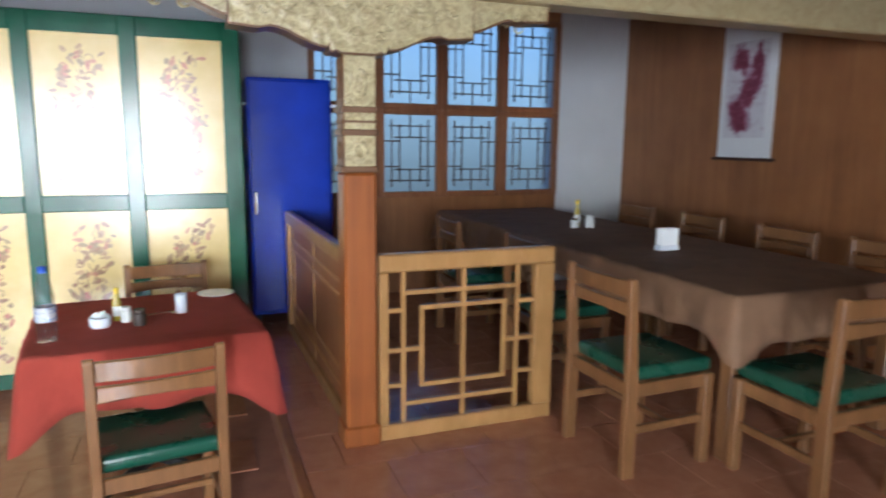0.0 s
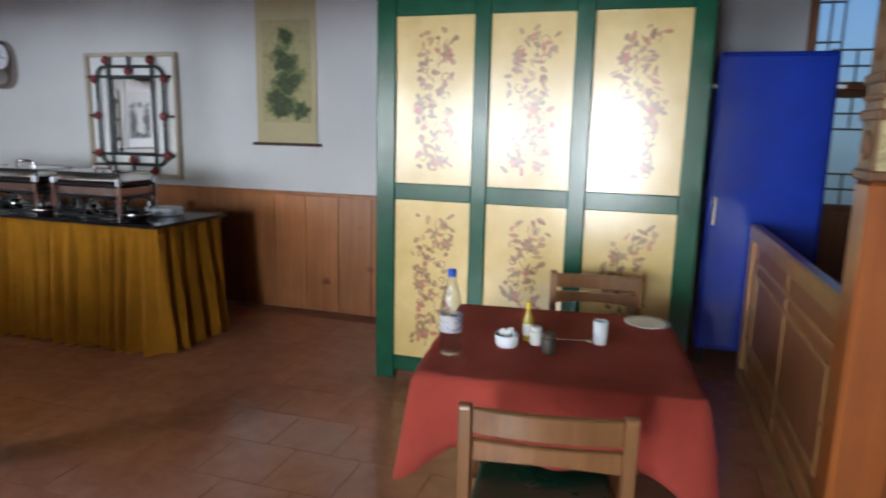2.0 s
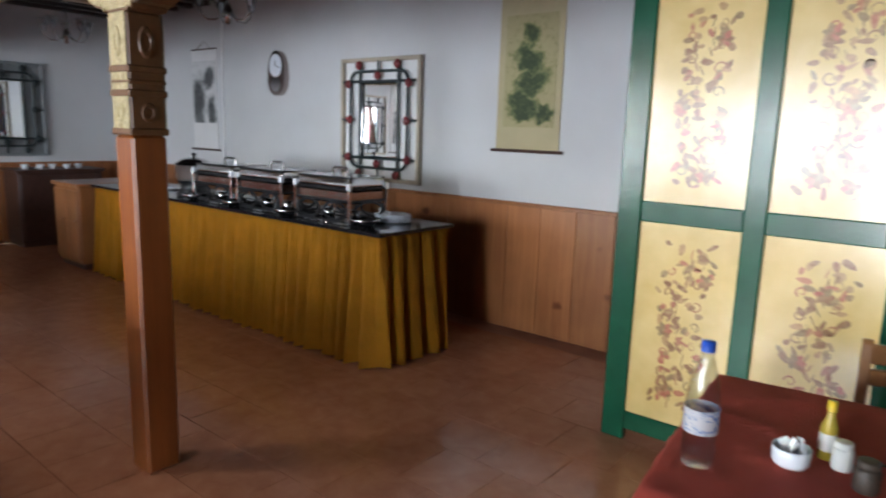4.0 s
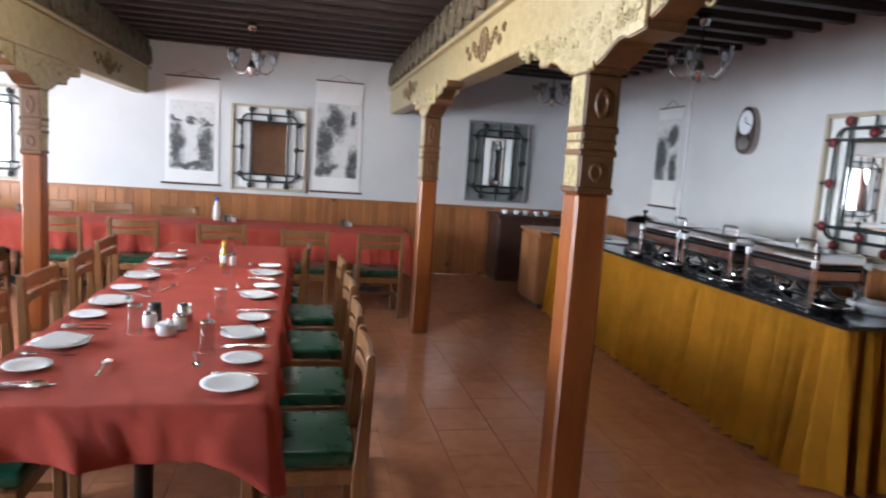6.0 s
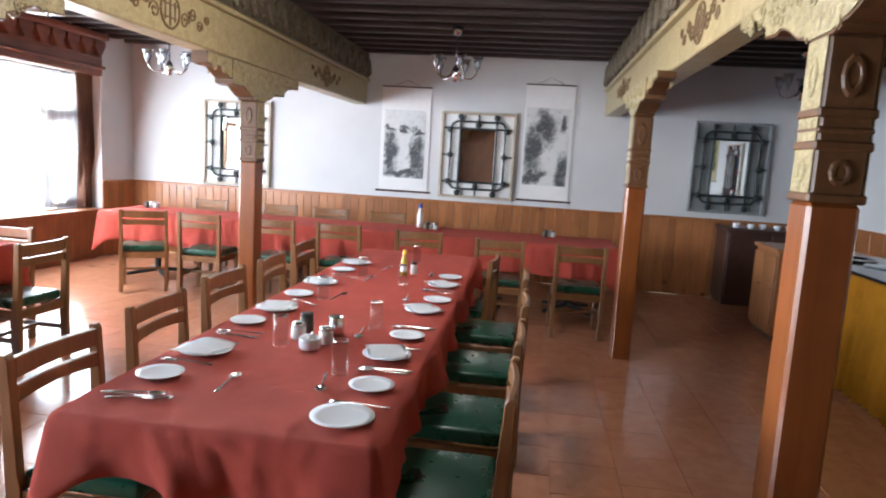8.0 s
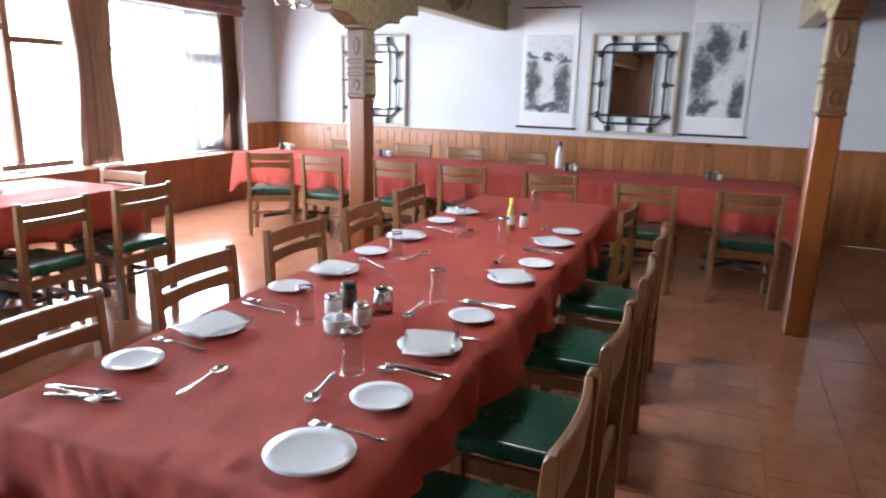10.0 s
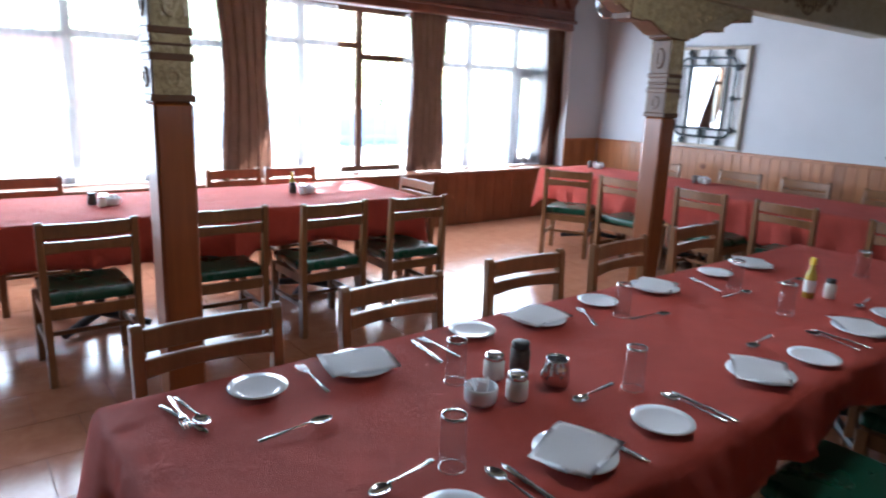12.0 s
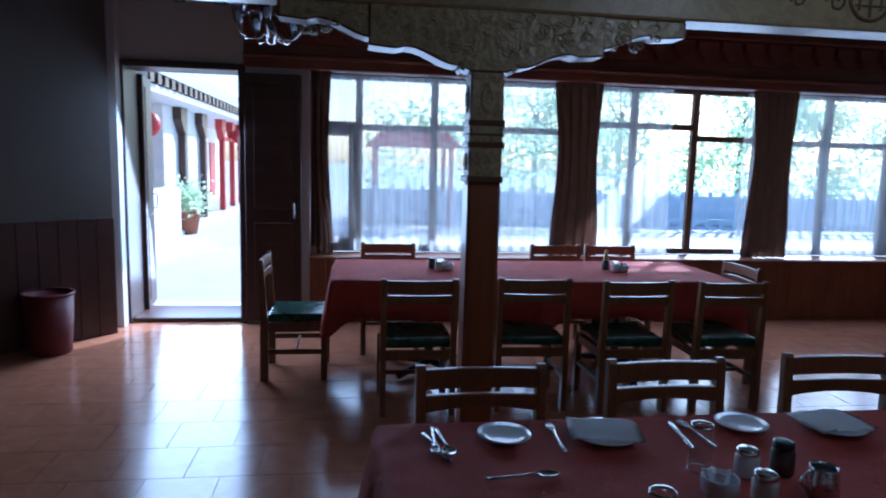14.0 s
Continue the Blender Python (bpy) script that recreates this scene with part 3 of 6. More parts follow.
def leaf(w):
    bm = box(0, w, -0.02, 0.02, 0.03, 2.28, 0.005)
    for lo, hi in ((0.12, 0.95), (1.08, 2.18)):
        for s in (-1, 1):
            box(0.08, w - 0.08, s * 0.022 - 0.006, s * 0.022 + 0.006, lo, hi, 0.005, bm)
    return bm


l1 = part("door_leaf", leaf(0.5), "dark_wood", e)
l1.matrix_basis = pose(-1.21, SOUTH + 0.06, 0, 0, 0, 178)
l2 = part("door_leaf", leaf(0.5), "dark_wood", e)
l2.matrix_basis = pose(-0.2, -3.72, 0, 0, 0, -82)
for lf, sx in ((l1, 1), (l2, 1)):
    h = tube([(0.44, -0.025, 1.0), (0.44, -0.06, 1.0), (0.44, -0.06, 1.14), (0.44, -0.025, 1.14)], 0.008)
    part("door_handle", h, "steel", lf, "small metal pull handle")

# dark baseboard panelling on the slanting wall
e = thing("wainscot_slanting", "dark boarded wainscot on the slanting wall", "wainscot", kind="structure")
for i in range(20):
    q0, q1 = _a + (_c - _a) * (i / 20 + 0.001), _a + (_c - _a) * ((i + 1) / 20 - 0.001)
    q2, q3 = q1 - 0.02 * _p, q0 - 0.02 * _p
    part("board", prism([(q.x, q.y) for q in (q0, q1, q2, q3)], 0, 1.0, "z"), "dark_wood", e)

bin_red = thing("waste_bin", "dark red round waste bin by the slanting wall", "bin", pose(0.13, -2.42, 0))
part("body", lathe([(0.0, 0.0), (0.14, 0.0), (0.15, 0.01), (0.175, 0.46), (0.168, 0.46), (0.145, 0.02), (0.0, 0.015)], 28), "bin_red", bin_red, smooth=True)
part("rim", lathe([(0.168, 0.455), (0.182, 0.455), (0.184, 0.475), (0.170, 0.475)], 28), "bin_red", bin_red, smooth=True)

# ---- outside ----
plain("paving", (0.62, 0.61, 0.60), 0.7, var=0.12, scale=0.8)
plain("white_wash", (0.80, 0.79, 0.77), 0.7, var=0.06)
plain("red_paint", (0.42, 0.03, 0.03), 0.45, var=0.15)
plain("slate_blue", (0.06, 0.10, 0.15), 0.5, var=0.2)
m = plain("leaf_green", (0.34, 0.42, 0.26), 0.6, var=0.2, scale=20)
_ln = m.node_tree
_lt = _ln.nodes.new("ShaderNodeBsdfTranslucent")
_lt.inputs[0].default_value = (0.70, 0.88, 0.60, 1)
_lm = _ln.nodes.new("ShaderNodeMixShader")
_lm.inputs[0].default_value = 0.6
_ln.links.new(_ln.nodes["Principled BSDF"].outputs[0], _lm.inputs[1])
_ln.links.new(_lt.outputs[0], _lm.inputs[2])
_ln.links.new(_lm.outputs[0], _ln.nodes["Material Output"].inputs[0])
plain("fence_paint", (0.55, 0.62, 0.70), 0.6, var=0.1)
plain("bark", (0.10, 0.07, 0.05), 0.8, var=0.3)
plain("terracotta", (0.30, 0.11, 0.06), 0.7, var=0.15)
solid("ground", box(-120, 120, -200, -4.1, -0.2, -0.02), "paving", "pale sunlit paving of the courtyard", "ground", "structure")

# unseen slabs added to block the sun; their gap lets one strip in
for x0, x1 in ((-12.0, -6.93), (-6.30, 4.0)):
    solid("awning", prism([(-4.1, 2.9), (-4.1, 2.96), (-6.4, 2.82), (-6.4, 2.76)], x0, x1, "x"), "slate_blue", "unseen flat sun blocker over the outer wall", "awning", group="awnings")

house = thing("courtyard_building", "white courtyard wing with red columns and a dentilled eave", "building")
part("wall", box(3.0, 3.4, -24, -5.5, 0, 2.5), "white_wash", house)
part("veranda_floor", box(1.1, 3.0, -24, -5.5, -0.02, 0.06, 0.01), "paving", house)
part("eave", box(0.9, 3.4, -24, -5.5, 2.5, 2.62, 0.01), "white_wash", house)
part("roof", prism([(0.8, 2.78), (3.5, 2.78), (3.5, 3.25), (0.95, 3.12)], -24.2, -5.3), "slate_blue", house, "dark blue-grey roof band")
for i in range(46):
    part("dentil", box(0.82, 0.95, -23.8 + i * 0.4, -23.6 + i * 0.4, 2.62, 2.78), "dark_wood", house)
for k, (y, mat) in enumerate(((-9.2, "red_paint"), (-11.7, "dark_wood"), (-13.6, "dark_wood"), (-15.9, "red_paint"), (-17.4, "red_paint"), (-18.8, "red_paint"), (-20.2, "red_paint"), (-21.6, "red_paint"))):
    part("column", box(1.32, 1.46, y - 0.08, y + 0.08, 0.06, 2.1, 0.01), mat, house)
    part("column_bracket", prism([(y - 0.08, 1.95), (y + 0.08, 1.95), (y + 0.42, 2.25), (y + 0.42, 2.5), (y - 0.08, 2.5)], 1.3, 1.48, "x"), mat, house)
    if k in (1, 2):
        part("white_pier", box(1.47, 1.75, y + 0.05, y + 1.1, 0.06, 2.5, 0.01), "white_wash", house)
    else:
        part("door", box(2.96, 3.0, y - 1.3, y - 0.4, 0.06, 2.0, 0.005), "red_paint", house)
part("red_rail", box(1.34, 1.42, -21.6, -15.9, 1.95, 2.06, 0.01), "red_paint", house)
part("red_screen", box(1.3, 1.36, -21.6, -18.8, 1.95, 2.45), "red_paint", house)
for x, y, z in ((1.22, -8.9, 2.03), (1.15, -17.0, 2.1)):
    ln = thing("paper_lantern", "round red paper lantern hanging under the eave", "lantern", pose(x, y, z))
    part("globe", lathe([(0.05, -0.19), (0.12, -0.15), (0.165, -0.06), (0.17, 0.04), (0.13, 0.15), (0.05, 0.20)], 20), "red_paint", ln, smooth=True)
    part("cord", tube([(0, 0, 0.2), (0, 0, 0.48)], 0.008), "black_metal", ln)
    part("tassel", tube([(0, 0, -0.22), (0, 0, -0.4)], [0.02, 0.035]), "red_paint", ln)
solid("garden_parapet", box(1.0, 1.28, -9.9, -7.2, -0.02, 0.95, 0.03), "white_wash", "low whitewashed parapet in the courtyard", "parapet")


def leaves(n, spread, seed, size):
    rnd = random.Random(seed)
    vs, fs = [], []
    for _ in range(n):
        c = Vector((rnd.gauss(0, spread[0]), rnd.gauss(0, spread[1]), rnd.gauss(0, spread[2])))
        u = Vector((rnd.uniform(-1, 1), rnd.uniform(-1, 1), rnd.uniform(-1, 1))).normalized() * size * rnd.uniform(0.6, 1.3)
        w = u.cross(Vector((rnd.uniform(-1, 1), rnd.uniform(-1, 1), rnd.uniform(-1, 1)))).normalized() * size * 0.5
        k = len(vs)
        vs += [c - u, c + w, c + u, c - w]
        fs.append((k, k + 1, k + 2, k + 3))
    return vs, fs


def tree(x, y, h, seed):
    e = thing("tree", "leafy green courtyard tree with uneven crown", "tree", pose(x, y, -0.02), "courtyard trees")
    rnd = random.Random(seed)
    bm = tube([(0, 0, 0), (0.05, 0.02, h * 0.3), (-0.04, 0.05, h * 0.6)], [0.16, 0.12, 0.06])
    for k in range(5):
        a = k * 1.3 + seed
        tube([(0, 0.03, h * (0.35 + 0.05 * k)), (0.8 * math.cos(a), 0.8 * math.sin(a), h * (0.55 + 0.05 * k))], [0.06, 0.02], 6, bm)
    part("trunk", bm, "bark", e)
    V, F = [], []
    for k in range(12):
        vs, fs = leaves(260, (0.62, 0.62, 0.4), seed * 10 + k, 0.12)
        o = Vector((rnd.uniform(-2.2, 2.2), rnd.uniform(-1.5, 1.5), h * rnd.uniform(0.42, 1.0)))
        n = len(V)
        V += [v + o for v in vs]
        F += [tuple(i + n for i in f) for f in fs]
    me = bpy.data.meshes.new("crown")
    me.from_pydata([tuple(v) for v in V], [], F)
    me.materials.append(MATS["leaf_green"])
    o = new("crown", me)
    o.parent = e


for k, (x, y, h) in enumerate(((-10.5, -27.0, 6.6), (-15.6, -29.5, 7.2), (-21.0, -27.5, 6.8), (-27.2, -30.0, 7.4), (-33.0, -28.5, 7.0))):
    tree(x, y, h, k + 1)
hedge = bpy.data.meshes.new("hedge")
_hr = random.Random(12)
_hv, _hf = [], []
for k in range(46):
    vs, fs = leaves(150, (0.45, 0.3, 0.45), 300 + k, 0.12)
    o = Vector((-26 + k * 0.52, -16.5 + _hr.uniform(-0.4, 0.4), _hr.uniform(0.6, 2.6)))
    n = len(_hv)
    _hv += [tuple(v + o) for v in vs]
    _hf += [tuple(i + n for i in f) for f in fs]
hedge.from_pydata(_hv, [], _hf)
hedge.materials.append(MATS["leaf_green"])
tagged(new("hedge", hedge), "loose sunlit green shrubbery behind the fence", "shrubs", kind="stuff")
fence = thing("garden_fence", "pale blue painted picket fence along the garden", "fence", pose(0, -12.5, -0.02))
for k in range(60):
    part("picket", box(-24.0 + k * 0.36, -23.9 + k * 0.36, -0.015, 0.015, 0.05, 1.0, 0.004), "fence_paint", fence)
for z in (0.25, 0.8):
    part("fence_rail", box(-24.1, -2.6, 0.016, 0.05, z, z + 0.07, 0.004), "fence_paint", fence)
# added slab whose blue-grey colour gives the shaded band below the shrubs
solid("garden_wall", box(-26, -2.4, -14.4, -14.1, -0.02, 0.8, 0.02), "fence_paint", "low slab coloured blue-grey for the shaded band behind the fence", "wall", "structure")
pav = thing("garden_pavilion", "small red garden pavilion with a low roof", "pavilion", pose(-3.6, -13.6, -0.02))
for sx in (-0.9, 0.9):
    for sy in (-0.7, 0.7):
        part("post", box(sx - 0.05, sx + 0.05, sy - 0.05, sy + 0.05, 0, 1.9, 0.01), "red_paint", pav)
part("roof", prism([(-1.15, 1.9), (1.15, 1.9), (0.8, 2.25), (-0.8, 2.25)], -0.95, 0.95), "red_paint", pav)
pp = thing("potted_plant", "green bush in a terracotta pot", "plant", pose(1.12, -10.75, -0.02))
part("pot", lathe([(0.0, 0), (0.2, 0), (0.28, 0.4), (0.31, 0.42), (0.31, 0.46), (0.26, 0.46), (0.24, 0.4), (0, 0.4)], 20), "terracotta", pp, smooth=True)
vs, fs = leaves(500, (0.2, 0.2, 0.16), 77, 0.06)
me = bpy.data.meshes.new("foliage")
me.from_pydata([(v.x, v.y, v.z + 0.7) for v in vs], [], fs)
me.materials.append(MATS["leaf_green"])
o = new("foliage", me)
o.parent = pp

# ---- chairs ----


def bowed_rail(z0, z1, half, bow, t=0.022, sag=0.0):
    """A back rail curved backwards, with its lower edge cut in a shallow arch."""
    bm = bmesh.new()
    n = 10
    rings = []
    for i in range(n + 1):
        u = -1 + 2 * i / n
        x, y = u * half, -bow * (1 - u * u)
        lo = z0 + sag * (1 - u * u)
        rings.append([bm.verts.new(p) for p in ((x, y - t / 2, lo), (x, y + t / 2, lo), (x, y + t / 2, z1), (x, y - t / 2, z1))])
    for a, c in zip(rings, rings[1:]):
        for k in range(4):
            bm.faces.new((a[k], a[(k + 1) % 4], c[(k + 1) % 4], c[k]))
    bm.faces.new(rings[0])
    bm.faces.new(rings[-1][::-1])
    bmesh.ops.recalc_face_normals(bm, faces=bm.faces[:])
    bmesh.ops.bevel(bm, geom=[e for e in bm.edges if len(e.link_faces) == 2 and e.calc_face_angle(0) > 1], offset=0.004, segments=1, affect="EDGES")
    return bm


def post(x):
    """A back post: raked above the seat, rounded at its top."""
    o = [(-0.03, 0), (0.028, 0), (0.03, 0.42), (0.022, 0.46), (-0.002, 0.84), (-0.012, 0.855), (-0.03, 0.855), (-0.036, 0.845), (-0.028, 0.46), (-0.026, 0.42)]
    bm = prism(o, x - 0.0175, x + 0.0175, "x")
    bmesh.ops.bevel(bm, geom=bm.edges[:], offset=0.003, segments=1, affect="EDGES")
    return bm


def chair(wood="chair_wood"):
    e = thing("dining_chair", "varnished wooden dining chair with two back rails and green vinyl seat", "chair", group="dining chairs")
    seat = box(-0.212, 0.212, 0.025, 0.435, 0.415, 0.475, 0.022, seg=3)
    for v in seat.verts:
        if v.co.z > 0.45:
            v.co.z += 0.012 * (1 - (v.co.x / 0.22) ** 2) * (1 - ((v.co.y - 0.23) / 0.22) ** 2)
    part("seat", seat, "green_vinyl", e, "dark green vinyl seat pad", True)
    for x in (-0.2125, 0.2125):
        part("back_leg", post(x), wood, e)
        part("front_leg", box(x - 0.0215, x + 0.0215, 0.385, 0.43, 0, 0.412, 0.005), wood, e)
        part("side_rail", box(x - 0.012, x + 0.012, 0.028, 0.387, 0.352, 0.411, 0.004), wood, e)
        part("stretcher", box(x - 0.01, x + 0.01, 0.026, 0.387, 0.19, 0.225, 0.004), wood, e)
    part("front_rail", box(-0.191, 0.191, 0.395, 0.42, 0.352, 0.411, 0.004), wood, e)
    part("back_seat_rail", box(-0.195, 0.195, -0.012, 0.012, 0.352, 0.411, 0.004), wood, e)
    part("cross_stretcher", box(-0.203, 0.203, 0.2, 0.222, 0.195, 0.22, 0.004), wood, e)
    up = bowed_rail(0.770, 0.842, 0.196, 0.018)
    bmesh.ops.translate(up, vec=(0, -0.012, 0), verts=up.verts)
    part("top_rail", up, wood, e)
    lo = bowed_rail(0.690, 0.752, 0.196, 0.016, sag=0.012)
    bmesh.ops.translate(lo, vec=(0, -0.006, 0), verts=lo.verts)
    part("lower_rail", lo, wood, e)
    return e


first = chair()
first.matrix_basis = pose(-0.04, 2.86, 0, 0, 0, 8)
SEATS = [(-0.06, 4.60, 187)]
SEATS += [(x, 0.70 + d, r) for x, d, r in ((-2.63, 0.03, 0), (-3.33, -0.01, 1), (-4.06, -0.05, -2), (-4.71, -0.04, 3), (-5.48, -0.1, 0))]
SEATS += [(x, y, r) for x, y, r in ((-2.72, 2.28, 180), (-3.33, 2.29, 179), (-4.06, 2.30, 181), (-4.80, 2.29, 180), (-5.45, 2.05, 176))]
SEATS += [(x, y, r) for x, y, r in ((-2.58, -0.97, 180), (-3.30, -1.01, 178), (-3.94, -0.94, 181), (-4.56, -0.92, 179))]
SEATS += [(x, -2.66, r) for x, r in ((-2.48, 0), (-3.95, 2), (-4.45, -2))]
SEATS += [(-5.04, -1.62, -90), (-1.58, -1.87, 90)]
SEATS += [(-6.84, -1.62, 120), (-6.88, -1.03, 91), (-6.88, -0.24, 89), (-6.88, 0.44, 90), (-6.78, 1.26, 91), (-6.58, 2.05, 88), (-6.55, 2.78, 92)]
SEATS += [(-8.62, -1.81, -90), (-8.60, -0.87, -89), (-8.58, -0.2, -91), (-8.55, 0.55, -90)]
for x, y, r in SEATS:
    copy_thing(first, pose(x, y, 0, 0, 0, r))
for x, y, r in ((1.745, 2.765, -88), (1.87, 3.71, -90), (1.80, 4.72, -92), (2.46, 2.06, 1), (3.74, 2.95, 90), (3.72, 3.62, 91), (3.73, 4.40, 89), (3.73, 5.2, 90)):
    copy_thing(first, pose(x, y, DAIS, 0, 0, r))

# ---- tables and cloths ----


def cloth(w, d, z, drop, seed, corner=0.13, amp=0.02):
    """A tablecloth laid over a table w by d, its hem waving and its corners hanging lower."""
    rnd = random.Random(seed)
    ph = [rnd.uniform(0, 6.28) for _ in range(5)]
    per = []
    step = 0.022
    hw, hd = w / 2, d / 2
    for (ax, ay), (bx, by), nrm in (((-hw, -hd), (hw, -hd), (0, -1)), ((hw, -hd), (hw, hd), (1, 0)), ((hw, hd), (-hw, hd), (0, 1)), ((-hw, hd), (-hw, -hd), (-1, 0))):
        L = math.hypot(bx - ax, by - ay)
        n = round(L / step)
        for i in range(n):
            t = i / n
            s = min(t * L, (1 - t) * L)
            per.append((ax + (bx - ax) * t, ay + (by - ay) * t, nrm, s, (ax, ay) if t < 0.5 else (bx, by)))
    bm = bmesh.new()
    levels = [0.0, 0.02, 0.06, 0.13, 0.23, 0.36, 0.5, 0.66, 0.83, 1.0]
    rings = []
    for lv in levels:
        ring = []
        for i, (x, y, nrm, s, cn) in enumerate(per):
            u = i * step
            c = math.exp(-((s / 0.10) ** 2))
            dirv = Vector((nrm[0], nrm[1]))
            diag = Vector((math.copysign(0.7, cn[0]), math.copysign(0.7, cn[1])))
            dirv = dirv * (1 - c * 0.75) + diag * c * 0.75
            lean = u + 0.10 * lv * noise.noise((u * 2.1, seed, 3))
            wave = amp * lv * (math.sin(lean * 11 + ph[0]) + 0.7 * math.sin(lean * 23 + ph[1]) + 0.6 * math.sin(u * 5.3 + ph[2]))
            fold = 0.042 * lv * max(0, noise.noise((lean * 12, seed + 4, lv * 0.5))) + 0.009 * noise.noise((lean * 24, seed, lv * 4)) * (lv > 0.05)
            out = 0.006 + 0.016 * min(1, lv * 9) ** 0.6 + lv * (0.014 + 0.06 * c) + (wave + fold) * (1 - c)
            fall = lv * (drop + corner * c ** 1.4 + 0.016 * math.sin(u * 4 + ph[3]) + 0.02 * noise.noise((u * 3, seed, 0)))
            ring.append(bm.verts.new((x + dirv.x * out, y + dirv.y * out, z - fall)))
        rings.append(ring)
    n = len(per)
    for a, c in zip(rings, rings[1:]):
        for i in range(n):
            j = (i + 1) % n
            bm.faces.new((a[i], c[i], c[j], a[j]))
    # the top: a fine sheet with soft creases, more of them towards the edges
    nx, ny = round(w / step), round(d / step)
    top = [[None] * (ny + 1) for _ in range(nx + 1)]
    for i in range(nx):
        top[i][0], top[nx - i][ny] = rings[0][i], rings[0][nx + ny + i]
    for j in range(ny):
        top[nx][j], top[0][ny - j] = rings[0][nx + j], rings[0][2 * nx + ny + j]
    for i in range(1, nx):
        for j in range(1, ny):
            x, y = -hw + w * i / nx, -hd + d * j / ny
            edge = math.exp(-min(hw - abs(x), hd - abs(y)) / 0.09)
            ridge = max(0, 1 - 7 * abs(noise.noise((x * 3.2 + y * 2.0, y * 5.0 - x * 1.2, seed)))) * max(0, noise.noise((x * 1.6, y * 1.6, seed + 7)) + 0.15 + 0.5 * math.exp(-(hw - abs(x)) / 0.25))
            zz = 0.012 * ridge + 0.002 * noise.noise((x * 4, y * 4, seed)) + 0.009 * edge * noise.noise((x * 13, y * 13, seed + 2))
            top[i][j] = bm.verts.new((x, y, z + max(-0.003, min(0.006, zz))))
    for i in range(nx):
        for j in range(ny):
            bm.faces.new((top[i][j], top[i + 1][j], top[i + 1][j + 1], top[i][j + 1]))
    bmesh.ops.recalc_face_normals(bm, faces=bm.faces[:])
    bmesh.ops.solidify(bm, geom=bm.faces[:], thickness=0.003)
    for f in bm.faces:
        f.smooth = True
    return bm


def pedestal_table(x0, x1, y0, y1, feet, label="plain dining table on black metal pedestals under its cloth"):
    cx, cy = (x0 + x1) / 2, (y0 + y1) / 2
    e = thing("dining_table", label, "table", pose(cx, cy, 0), "dining tables")
    part("tabletop", box(x0 - cx, x1 - cx, y0 - cy, y1 - cy, 0.71, 0.748, 0.005), "chair_wood", e)
    for fx, fy in feet:
        part("column", lathe([(0.035, 0.06), (0.035, 0.70), (0.12, 0.72)], 14, (fx - cx, fy - cy, 0)), "black_metal", e, smooth=True)
        b2 = bmesh.new()
        for k in range(4):
            a = math.pi / 4 + k * math.pi / 2
            tube([(fx - cx, fy - cy, 0.075), (fx - cx + 0.34 * math.cos(a), fy - cy + 0.34 * math.sin(a), 0.03)], [0.03, 0.022], 8, b2)
        part("star_foot", b2, "black_metal", e)
    return e


def clothed(x0, x1, y0, y1, feet, drop, seed, rz=0.0, label="terracotta red tablecloth hanging over the dining table", mat="red_cloth", corner=0.13):
    t = pedestal_table(x0, x1, y0, y1, feet)
    cx, cy = (x0 + x1) / 2, (y0 + y1) / 2
    c = solid("tablecloth", cloth(x1 - x0, y1 - y0, 0.760, drop, seed, corner), mat, label, "tablecloth", group="tablecloths")
    c.matrix_basis = pose(cx, cy, 0, 0, 0, rz)
    t.matrix_basis = pose(cx, cy, 0, 0, 0, rz)
    return c


clothed(-5.955, -2.275, 0.975, 1.92, ((-2.75, 1.45), (-4.1, 1.45), (-5.45, 1.45)), 0.17, 3, 0.6)
clothed(-3.46, -2.05, -2.32, -1.40, ((-2.75, -1.86),), 0.26, 4)
clothed(-4.90, -3.48, -2.31, -1.38, ((-4.2, -1.85),), 0.26, 5)
clothed(-8.15, -7.32, -2.45, -0.58, ((-7.73, -2.0), (-7.73, -1.0)), 0.32, 6)
clothed(-8.15, -7.30, -0.56, 1.32, ((-7.73, -0.1), (-7.73, 0.9)), 0.32, 7)
clothed(-8.13, -7.26, 1.34, 3.18, ((-7.7, 1.8), (-7.7, 2.75)), 0.32, 8)
clothed(-0.58, 0.33, 3.25, 4.16, ((-0.12, 3.70),), 0.235, 9, 6.5, corner=0.13)

# long table with brown cloth in the alcove
for y0, y1 in ((2.49, 4.26), (4.28, 6.05)):
    cx, cy = 2.76, (y0 + y1) / 2
    e = thing("long_table", "wide wooden table on square legs", "table", pose(cx, cy, DAIS), "alcove tables")
    part("tabletop", box(-0.54, 0.54, y0 - cy, y1 - cy, 0.71, 0.748, 0.005), "chair_wood", e)
    for sx in (-0.485, 0.485):
        for yy in (y0 - cy + 0.055, y1 - cy - 0.055):
            part("leg", box(sx - 0.035, sx + 0.035, yy - 0.035, yy + 0.035, 0, 0.72, 0.006), "chair_wood", e)
    c = solid("brown_tablecloth", cloth(1.08, y1 - y0, 0.760, 0.19, int(y0 * 10), 0.1, 0.012), "brown_cloth", "plain brown tablecloth over the alcove table", "tablecloth", group="brown tablecloths")
    c.matrix_basis = pose(cx, cy, DAIS)

# ---- buffet ----
buf = thing("buffet_counter", "long buffet counter with black stone top and gathered yellow skirt", "counter", pose(-4.9, 5.11, 0))
part("counter_top", box(-2.13, 2.01, -0.385, 0.365, 0.872, 0.897, 0.004), "black_stone", buf, "polished black stone top")
part("carcass", box(-1.9, 1.82, -0.24, 0.26, 0, 0.87, 0.004), "dark_wood", buf)


